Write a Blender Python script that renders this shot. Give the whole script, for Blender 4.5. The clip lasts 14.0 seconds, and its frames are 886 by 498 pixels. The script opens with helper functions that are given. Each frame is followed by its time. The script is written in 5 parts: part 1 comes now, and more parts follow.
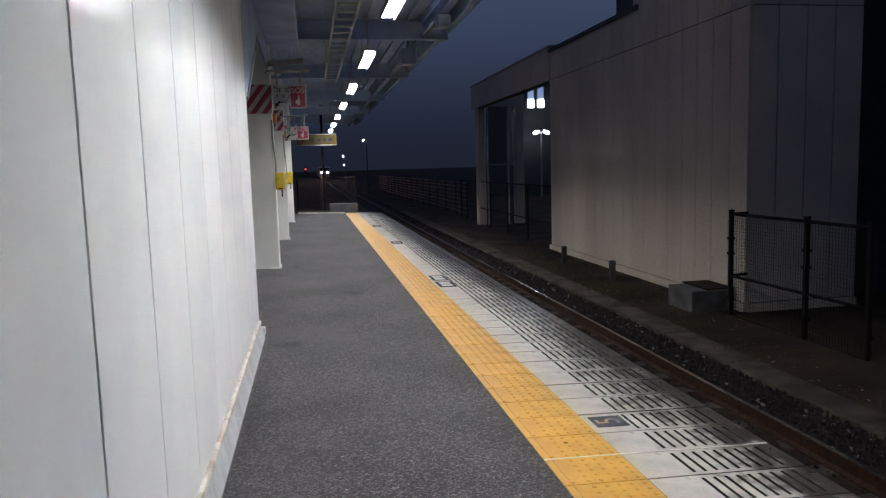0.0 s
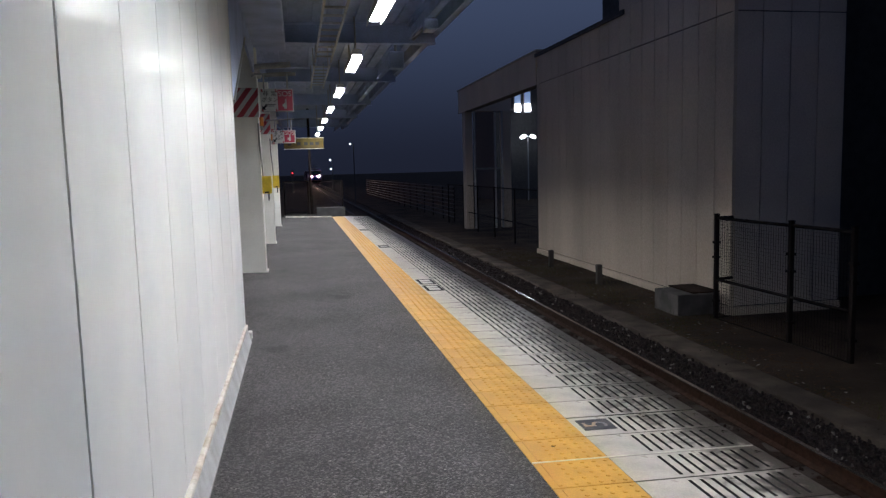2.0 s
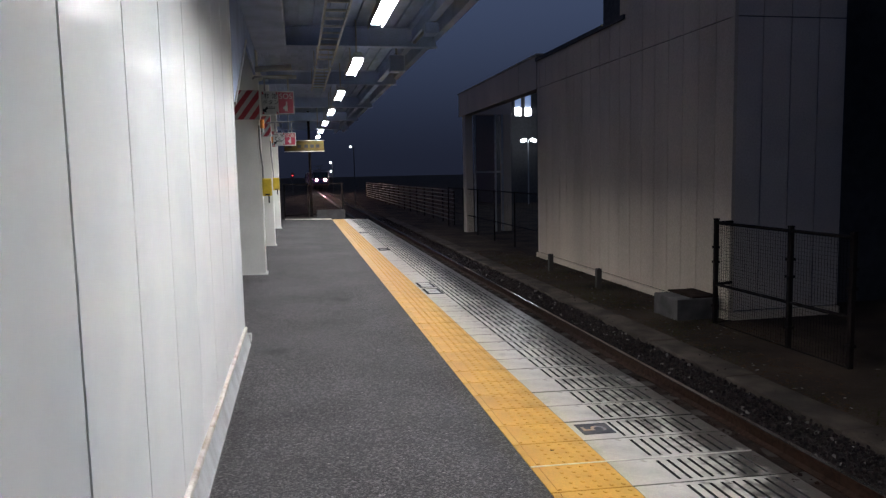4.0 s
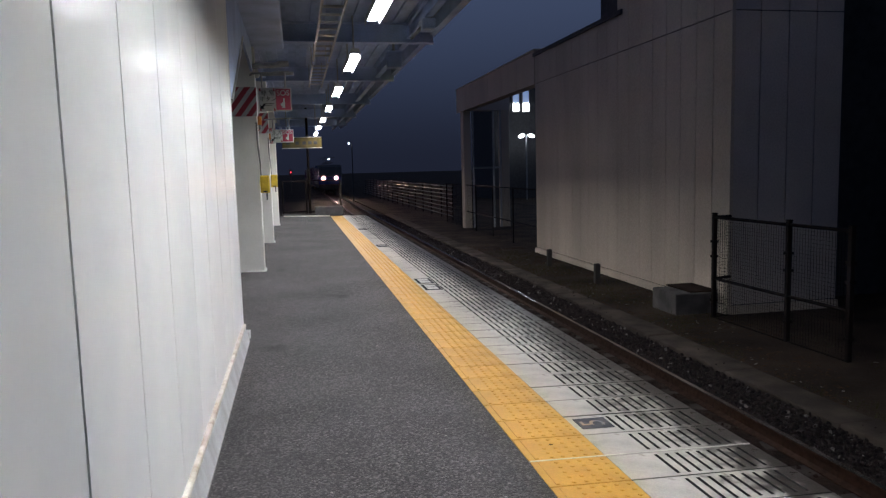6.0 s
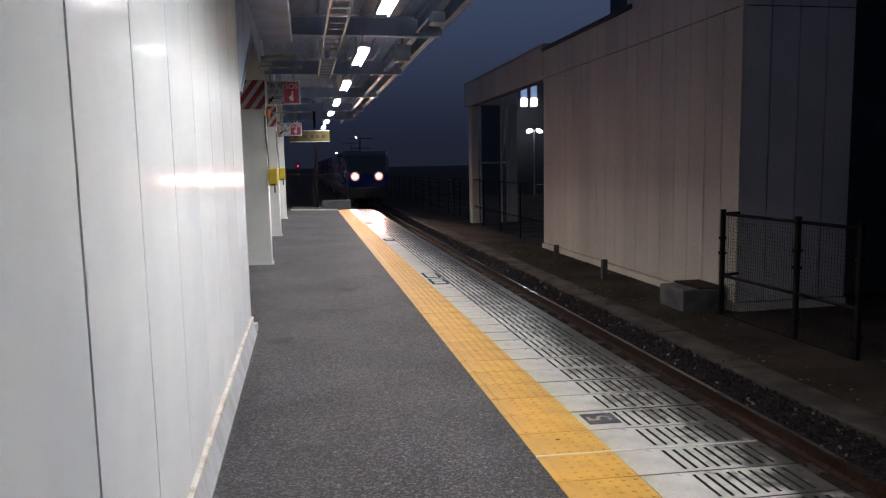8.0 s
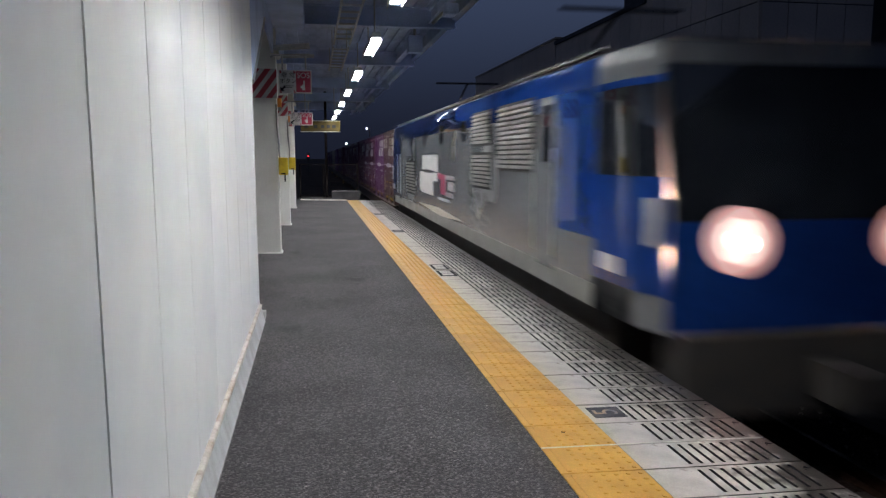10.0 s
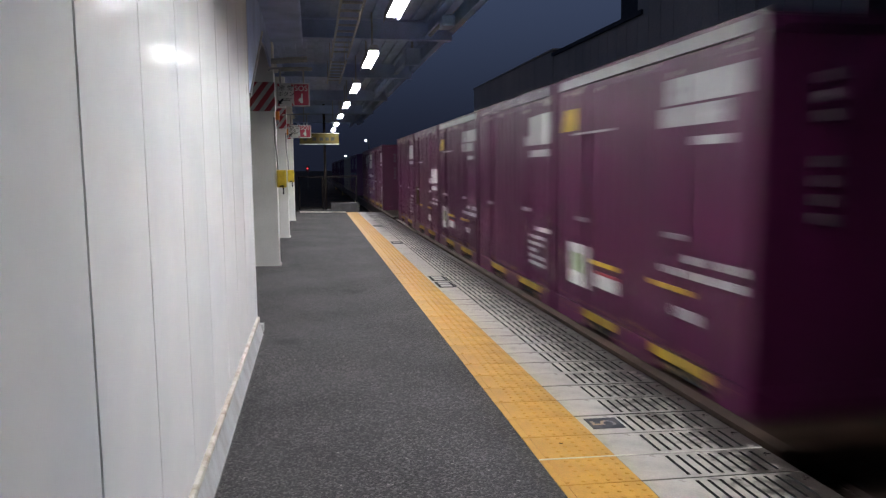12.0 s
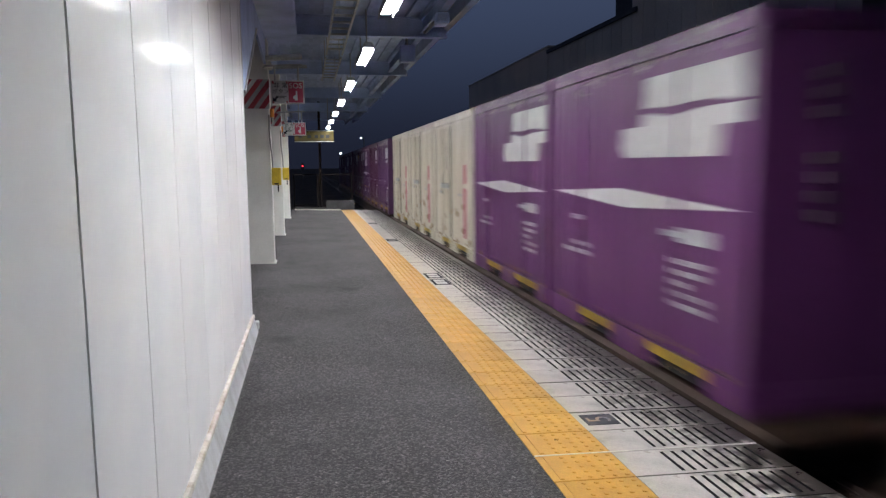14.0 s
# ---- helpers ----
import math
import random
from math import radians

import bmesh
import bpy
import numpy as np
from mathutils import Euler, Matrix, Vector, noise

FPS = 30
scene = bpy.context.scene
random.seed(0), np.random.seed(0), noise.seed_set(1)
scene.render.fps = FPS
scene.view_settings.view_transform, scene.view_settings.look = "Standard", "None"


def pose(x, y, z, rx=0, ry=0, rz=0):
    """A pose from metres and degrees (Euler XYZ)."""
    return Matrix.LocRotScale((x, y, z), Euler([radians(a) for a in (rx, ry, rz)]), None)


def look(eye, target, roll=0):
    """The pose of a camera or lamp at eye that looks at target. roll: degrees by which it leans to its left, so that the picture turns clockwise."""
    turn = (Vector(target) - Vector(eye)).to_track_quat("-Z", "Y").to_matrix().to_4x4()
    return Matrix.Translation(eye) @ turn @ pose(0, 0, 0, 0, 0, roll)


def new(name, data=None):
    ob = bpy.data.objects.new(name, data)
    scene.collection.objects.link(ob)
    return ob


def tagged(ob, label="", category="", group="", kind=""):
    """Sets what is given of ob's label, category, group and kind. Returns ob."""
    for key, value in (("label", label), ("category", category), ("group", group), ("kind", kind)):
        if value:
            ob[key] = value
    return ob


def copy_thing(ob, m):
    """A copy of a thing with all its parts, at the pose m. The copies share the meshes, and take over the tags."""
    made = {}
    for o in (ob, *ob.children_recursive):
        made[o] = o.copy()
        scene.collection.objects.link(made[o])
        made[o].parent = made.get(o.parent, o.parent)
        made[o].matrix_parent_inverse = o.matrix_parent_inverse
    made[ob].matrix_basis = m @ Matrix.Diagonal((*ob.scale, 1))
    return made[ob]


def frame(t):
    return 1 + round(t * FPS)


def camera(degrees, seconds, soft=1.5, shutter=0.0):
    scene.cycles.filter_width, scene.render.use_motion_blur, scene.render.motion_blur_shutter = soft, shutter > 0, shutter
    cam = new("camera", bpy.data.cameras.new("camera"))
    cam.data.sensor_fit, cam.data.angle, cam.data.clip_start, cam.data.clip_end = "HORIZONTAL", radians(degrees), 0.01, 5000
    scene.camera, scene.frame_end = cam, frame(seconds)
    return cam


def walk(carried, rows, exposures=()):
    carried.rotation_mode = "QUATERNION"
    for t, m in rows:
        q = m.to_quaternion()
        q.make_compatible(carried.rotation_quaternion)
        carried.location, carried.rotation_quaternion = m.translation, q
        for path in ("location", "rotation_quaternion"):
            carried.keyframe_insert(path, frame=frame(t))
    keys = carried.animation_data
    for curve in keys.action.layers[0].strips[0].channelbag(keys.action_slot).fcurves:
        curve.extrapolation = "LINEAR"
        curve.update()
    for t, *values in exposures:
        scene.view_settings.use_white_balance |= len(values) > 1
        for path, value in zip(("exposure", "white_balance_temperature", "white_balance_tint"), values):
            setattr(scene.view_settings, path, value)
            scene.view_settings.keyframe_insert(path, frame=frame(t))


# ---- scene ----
cam = camera(62.5, 14.0, soft=1.3, shutter=0.5)
PATH = [
    (0, (0.011, -0.072, 1.427), (0.357, 1.885, 1.203), -1.6),
    (0.5, (0.012, -0.072, 1.426), (0.368, 1.884, 1.209), -1.9),
    (1, (0.011, -0.073, 1.431), (0.383, 1.88, 1.212), -2.1),
    (1.5, (0.009, -0.077, 1.429), (0.389, 1.874, 1.213), -1.9),
    (2, (0.007, -0.072, 1.425), (0.388, 1.879, 1.211), -1.5),
    (2.5, (0.002, -0.072, 1.429), (0.383, 1.881, 1.221), -1.1),
    (3, (0.005, -0.076, 1.428), (0.387, 1.876, 1.223), -1.1),
    (5.5, (0.005, -0.078, 1.426), (0.388, 1.874, 1.217), -1.4),
    (6, (0.01, -0.079, 1.424), (0.395, 1.871, 1.208), -1.5),
    (6.5, (0.008, -0.081, 1.425), (0.397, 1.868, 1.203), -1.6),
    (7, (0.01, -0.08, 1.423), (0.393, 1.87, 1.2), -1.6),
    (7.5, (0.006, -0.077, 1.425), (0.384, 1.873, 1.196), -1.4),
    (8, (0.002, -0.073, 1.419), (0.369, 1.88, 1.189), -1.1),
    (10.5, (-0.004, -0.081, 1.408), (0.335, 1.874, 1.157), 0.1),
    (11, (0.001, -0.087, 1.408), (0.335, 1.869, 1.161), 0.2),
    (11.5, (0.006, -0.084, 1.41), (0.343, 1.874, 1.18), -0.2),
    (12, (0.015, -0.083, 1.411), (0.36, 1.875, 1.192), -0.5),
    (12.5, (0.017, -0.084, 1.415), (0.368, 1.873, 1.202), -0.6),
    (13, (0.02, -0.084, 1.414), (0.373, 1.874, 1.202), -0.6),
    (13.5, (0.022, -0.086, 1.414), (0.376, 1.87, 1.198), -0.7),
    (14, (0.018, -0.084, 1.409), (0.375, 1.871, 1.183), -0.6),
]
walk(cam, [(t, look(eye, target, roll)) for t, eye, target, roll in PATH],
     exposures=[(0.0, 0.04), (8.4, 0.03), (10.3, -0.23), (11.2, -0.22), (12.5, -0.09), (14.0, -0.01)])

# ---- the key numbers of the place, in metres ----
SLOPE = 1.375              # degrees by which the platform falls towards the track
WALL_X, WALL_END = -0.49, 6.24
YEL0, YEL1, EDGE = 1.076, 1.476, 2.294
JOINT_Y, PITCH = 3.25, 0.3
PLAT_S, PLAT_N = -9.0, 24.9
TRACK_X, RAIL_Z = 3.865, -1.15
LAMP_X, LAMP_Z = 0.89, 3.05
GROUND_Z = -1.2
SPEED, FRONT_AT_8S2 = 20.345, 41.526   # of the train's front


def front(t):
    return FRONT_AT_8S2 + SPEED * (8.2 - t)


# ---- world: a dark night sky ----
world = bpy.data.worlds.new("night")
scene.world = world
world.use_nodes = True
wn, wl = world.node_tree.nodes, world.node_tree.links
sky_dir = wn.new("ShaderNodeTexCoord")
sky_xyz = wn.new("ShaderNodeSeparateXYZ")
wl.new(sky_dir.outputs["Generated"], sky_xyz.inputs[0])
sky_up = wn.new("ShaderNodeMapRange")
sky_up.interpolation_type = "SMOOTHSTEP"
sky_up.inputs[1].default_value, sky_up.inputs[2].default_value = 0.0, 0.27
wl.new(sky_xyz.outputs["Z"], sky_up.inputs[0])
sky_mix = wn.new("ShaderNodeMix")
sky_mix.data_type = "RGBA"
sky_mix.inputs[6].default_value = (0.012, 0.015, 0.029, 1)     # dark haze at the horizon
sky_mix.inputs[7].default_value = (0.045, 0.063, 0.120, 1)     # low cloud over the town
wl.new(sky_up.outputs[0], sky_mix.inputs[0])
wl.new(sky_mix.outputs[2], wn["Background"].inputs[0])
LAMP_GLOW = 218.0
HEAD_GLOW = 42000.0


# ---- materials ----
def mat(name, a, b=None, rough=0.6, metal=0.0, scale=6.0, fine=90.0, bump=0.15, vary=0.0, spread=(0.35, 0.65), stretch=(1, 1, 1), coat=0.0, dist=0.004, detail=5.0, spec=0.5, ior=1.5, even=False, grain=0.1, coat_rough=0.03):
    """Two colours mixed by large noise, with fine grain in colour and relief; vary: spread of brightness from piece to piece."""
    b = b or tuple(c * 0.75 for c in a)
    m = bpy.data.materials.new(name)
    m.use_nodes = True
    nt = m.node_tree
    N, L = nt.nodes, nt.links
    p = N["Principled BSDF"]
    p.inputs["Roughness"].default_value = rough
    p.inputs["Metallic"].default_value = metal
    p.inputs["Specular IOR Level"].default_value = spec
    p.inputs["IOR"].default_value = ior
    p.inputs["Coat Weight"].default_value = coat
    p.inputs["Coat Roughness"].default_value = coat_rough
    co = N.new("ShaderNodeTexCoord")
    mp = N.new("ShaderNodeMapping")
    mp.inputs["Scale"].default_value = stretch
    L.new(co.outputs["Object"], mp.inputs[0])
    big = N.new("ShaderNodeTexNoise")
    big.inputs["Scale"].default_value = scale
    big.inputs["Detail"].default_value = detail
    L.new(mp.outputs[0], big.inputs["Vector"])
    ramp = N.new("ShaderNodeMapRange")
    ramp.inputs[1].default_value, ramp.inputs[2].default_value = spread
    L.new(big.outputs[0], ramp.inputs[0])
    mix = N.new("ShaderNodeMix")
    mix.data_type = "RGBA"
    mix.inputs[6].default_value = (*a, 1)
    mix.inputs[7].default_value = (*b, 1)
    L.new(ramp.outputs[0], mix.inputs[0])
    small = N.new("ShaderNodeTexNoise")
    small.inputs["Scale"].default_value = fine
    small.inputs["Detail"].default_value = 3
    L.new(co.outputs["Object"], small.inputs["Vector"])
    hsv = N.new("ShaderNodeHueSaturation")
    L.new(mix.outputs[2], hsv.inputs["Color"])
    val = N.new("ShaderNodeMapRange")
    val.inputs[1].default_value, val.inputs[2].default_value = 0.3, 0.7
    val.inputs[3].default_value, val.inputs[4].default_value = 1 - grain, 1 + grain
    L.new(small.outputs[0], val.inputs[0])
    if vary:
        info = N.new("ShaderNodeObjectInfo")
        r = N.new("ShaderNodeMapRange")
        r.inputs[3].default_value, r.inputs[4].default_value = 1 - vary, 1 + vary
        L.new(info.outputs["Random"], r.inputs[0])
        mul = N.new("ShaderNodeMath")
        mul.operation = "MULTIPLY"
        L.new(val.outputs[0], mul.inputs[0])
        L.new(r.outputs[0], mul.inputs[1])
        L.new(mul.outputs[0], hsv.inputs["Value"])
    else:
        L.new(val.outputs[0], hsv.inputs["Value"])
    L.new(hsv.outputs[0], p.inputs["Base Color"])
    rr = N.new("ShaderNodeMapRange")
    rr.inputs[3].default_value, rr.inputs[4].default_value = rough * 0.75, min(rough * 1.3, 1)
    L.new(big.outputs[0], rr.inputs[0])
    if not even:
        L.new(rr.outputs[0], p.inputs["Roughness"])
    if bump:
        bp = N.new("ShaderNodeBump")
        bp.inputs["Strength"].default_value = bump
        bp.inputs["Distance"].default_value = dist
        L.new(small.outputs[0], bp.inputs["Height"])
        L.new(bp.outputs[0], p.inputs["Normal"])
    return m


def glow(name, colour, strength):
    m = bpy.data.materials.new(name)
    m.use_nodes = True
    p = m.node_tree.nodes["Principled BSDF"]
    p.inputs["Base Color"].default_value = (0.8, 0.8, 0.8, 1)
    p.inputs["Emission Color"].default_value = (*colour, 1)
    p.inputs["Emission Strength"].default_value = strength
    return m


def asphalt():
    """Coarse open asphalt: dark binder with stone chips that stand up from it, and soft old stains."""
    m = mat("asphalt", (0.025, 0.0225, 0.0235), (0.019, 0.0168, 0.0175), rough=0.9, scale=0.9, fine=60, bump=0.0, spec=0.35)
    nt = m.node_tree
    N, L = nt.nodes, nt.links
    p = N["Principled BSDF"]
    src = p.inputs["Base Color"].links[0].from_socket
    co = N.new("ShaderNodeTexCoord")
    v = N.new("ShaderNodeTexVoronoi")
    v.inputs["Scale"].default_value = 105
    L.new(co.outputs["Object"], v.inputs["Vector"])
    sep = N.new("ShaderNodeSeparateColor")
    L.new(v.outputs["Color"], sep.inputs[0])
    r = N.new("ShaderNodeMapRange")
    r.inputs[1].default_value, r.inputs[2].default_value = 0.45, 1.0
    r.inputs[3].default_value, r.inputs[4].default_value = 0.0, 0.75
    L.new(sep.outputs[0], r.inputs[0])
    chip = N.new("ShaderNodeMix")          # grey to brownish chips
    chip.data_type = "RGBA"
    L.new(sep.outputs[1], chip.inputs[0])
    chip.inputs[6].default_value = (0.094, 0.080, 0.078, 1)
    chip.inputs[7].default_value = (0.136, 0.125, 0.129, 1)
    mx = N.new("ShaderNodeMix")
    mx.data_type = "RGBA"
    L.new(r.outputs[0], mx.inputs[0])
    L.new(src, mx.inputs[6])
    L.new(chip.outputs[2], mx.inputs[7])
    # a few pale stones
    v2 = N.new("ShaderNodeTexVoronoi")
    v2.inputs["Scale"].default_value = 90
    L.new(co.outputs["Object"], v2.inputs["Vector"])
    s2 = N.new("ShaderNodeSeparateColor")
    L.new(v2.outputs["Color"], s2.inputs[0])
    r2 = N.new("ShaderNodeMapRange")
    r2.inputs[1].default_value, r2.inputs[2].default_value = 0.996, 1.0
    r2.inputs[3].default_value, r2.inputs[4].default_value = 0.0, 0.8
    L.new(s2.outputs[0], r2.inputs[0])
    m3 = N.new("ShaderNodeMix")
    m3.data_type = "RGBA"
    L.new(r2.outputs[0], m3.inputs[0])
    L.new(mx.outputs[2], m3.inputs[6])
    m3.inputs[7].default_value = (0.24, 0.22, 0.21, 1)
    # soft stains and paler worn zones
    st = N.new("ShaderNodeTexNoise")
    st.inputs["Scale"].default_value = 1.1
    st.inputs["Detail"].default_value = 5
    L.new(co.outputs["Object"], st.inputs["Vector"])
    sr = N.new("ShaderNodeMapRange")
    sr.inputs[1].default_value, sr.inputs[2].default_value = 0.36, 0.66
    sr.inputs[3].default_value, sr.inputs[4].default_value = 1.14, 0.80
    L.new(st.outputs[0], sr.inputs[0])
    # dark stains, and darker strips along the wall's foot: place, half widths, depth
    warp = N.new("ShaderNodeTexNoise")
    warp.inputs["Scale"].default_value = 7.0
    warp.inputs["Detail"].default_value = 4
    L.new(co.outputs["Object"], warp.inputs["Vector"])
    value = sr.outputs[0]
    for cx, cy, rx, ry, depth in ((-0.24, 5.95, 0.20, 0.22, 0.55), (0.47, 8.38, 0.17, 0.20, 0.58), (0.36, 8.5, 0.10, 0.16, 0.4), (-0.28, 10.9, 0.16, 0.42, 0.55), (-0.40, 4.3, 0.13, 1.3, 0.36), (-0.44, 2.7, 0.10, 0.8, 0.28)):
        mp = N.new("ShaderNodeMapping")
        mp.vector_type = "TEXTURE"
        mp.inputs["Location"].default_value = (cx, cy, 0)
        mp.inputs["Scale"].default_value = (rx, ry, 1)
        L.new(co.outputs["Object"], mp.inputs[0])
        ln = N.new("ShaderNodeVectorMath")
        ln.operation = "LENGTH"
        L.new(mp.outputs[0], ln.inputs[0])
        ad = N.new("ShaderNodeMath")
        ad.operation = "MULTIPLY_ADD"
        L.new(warp.outputs[0], ad.inputs[0])
        ad.inputs[1].default_value = 1.1
        L.new(ln.outputs["Value"], ad.inputs[2])
        rg = N.new("ShaderNodeMapRange")
        rg.interpolation_type = "SMOOTHSTEP"
        rg.inputs[1].default_value, rg.inputs[2].default_value = 0.65, 1.45
        rg.inputs[3].default_value, rg.inputs[4].default_value = 1.0 - depth, 1.0
        L.new(ad.outputs[0], rg.inputs[0])
        mu = N.new("ShaderNodeMath")
        mu.operation = "MULTIPLY"
        L.new(value, mu.inputs[0])
        L.new(rg.outputs[0], mu.inputs[1])
        value = mu.outputs[0]
    hs = N.new("ShaderNodeHueSaturation")
    L.new(value, hs.inputs["Value"])
    L.new(m3.outputs[2], hs.inputs["Color"])
    L.new(hs.outputs[0], p.inputs["Base Color"])
    bp = N.new("ShaderNodeBump")
    bp.invert = True
    bp.inputs["Strength"].default_value = 0.75
    bp.inputs["Distance"].default_value = 0.006
    L.new(v.outputs["Distance"], bp.inputs["Height"])
    L.new(bp.outputs[0], p.inputs["Normal"])
    return m


def paver_stone():
    """Pale concrete with brown-black soot round the slots (object x runs 0 to 0.8 towards the edge, y 0 to 0.29)."""
    m = mat("paver_stone", (0.44, 0.405, 0.37), (0.33, 0.305, 0.275), rough=0.29, scale=6, fine=120, bump=0.25, vary=0.07)
    nt = m.node_tree
    N, L = nt.nodes, nt.links
    p = N["Principled BSDF"]
    src = p.inputs["Base Color"].links[0].from_socket

    def math_node(op, x, y, z=None):
        q = N.new("ShaderNodeMath")
        q.operation = op
        for k, val in enumerate((x, y, z)):
            if val is None:
                continue
            if isinstance(val, (int, float)):
                q.inputs[k].default_value = val
            else:
                L.new(val, q.inputs[k])
        return q.outputs[0]

    def span(x, lo, hi, out0=0.0, out1=1.0):
        q = N.new("ShaderNodeMapRange")
        q.interpolation_type = "SMOOTHSTEP"
        for k, val in enumerate((lo, hi, out0, out1)):
            q.inputs[k + 1].default_value = val
        L.new(x, q.inputs[0])
        return q.outputs[0]

    co = N.new("ShaderNodeTexCoord")
    geo = N.new("ShaderNodeNewGeometry")
    sx = N.new("ShaderNodeSeparateXYZ")
    L.new(co.outputs["Object"], sx.inputs[0])

    def cloud(size, detail):
        n = N.new("ShaderNodeTexNoise")
        n.inputs["Scale"].default_value = size
        n.inputs["Detail"].default_value = detail
        L.new(geo.outputs["Position"], n.inputs["Vector"])
        return n.outputs[0]

    wide, fine = cloud(1.15, 4), cloud(9.0, 6)
    # how far into the slotted field, shifted by the clouds
    reach = math_node("MULTIPLY_ADD", math_node("SUBTRACT", wide, 0.5), 2.1, math_node("MULTIPLY_ADD", math_node("SUBTRACT", fine, 0.5), 0.45, sx.outputs[0]))
    soot = math_node("MULTIPLY", span(reach, 0.26, 0.60, 0.0, 1.0), span(cloud(14.0, 4), 0.40, 0.60, 0.30, 1.0))
    # less of it on the solid bars along the joints
    mid = math_node("ABSOLUTE", math_node("SUBTRACT", sx.outputs[1], 0.145), 0.0)
    clean = span(mid, 0.105, 0.142, 1.0, 0.62)
    edge = span(sx.outputs[0], 0.40, 0.75, 0.0, 0.95)
    amount = math_node("MULTIPLY", math_node("MULTIPLY", soot, math_node("MAXIMUM", clean, edge)), span(fine, 0.28, 0.52, 0.78, 0.97))
    # a sooty rim along the platform's edge
    rim = math_node("MULTIPLY_ADD", math_node("SUBTRACT", fine, 0.5), 1.1, sx.outputs[0])
    amount = math_node("MAXIMUM", amount, span(rim, 0.42, 0.68, 0.0, 0.97))
    # faint smudges on the plain margin
    smudge = span(cloud(5.0, 5), 0.58, 0.72, 0.0, 0.38)
    amount = math_node("MAXIMUM", amount, smudge)
    # dirt in the joints between the pavers
    joint = span(mid, 0.1395, 0.1445, 0.0, 0.55)
    amount = math_node("MAXIMUM", amount, joint)
    mx = N.new("ShaderNodeMix")
    mx.data_type = "RGBA"
    L.new(amount, mx.inputs[0])
    L.new(src, mx.inputs[6])
    mx.inputs[7].default_value = (0.022, 0.017, 0.014, 1)
    L.new(mx.outputs[2], p.inputs["Base Color"])
    return m


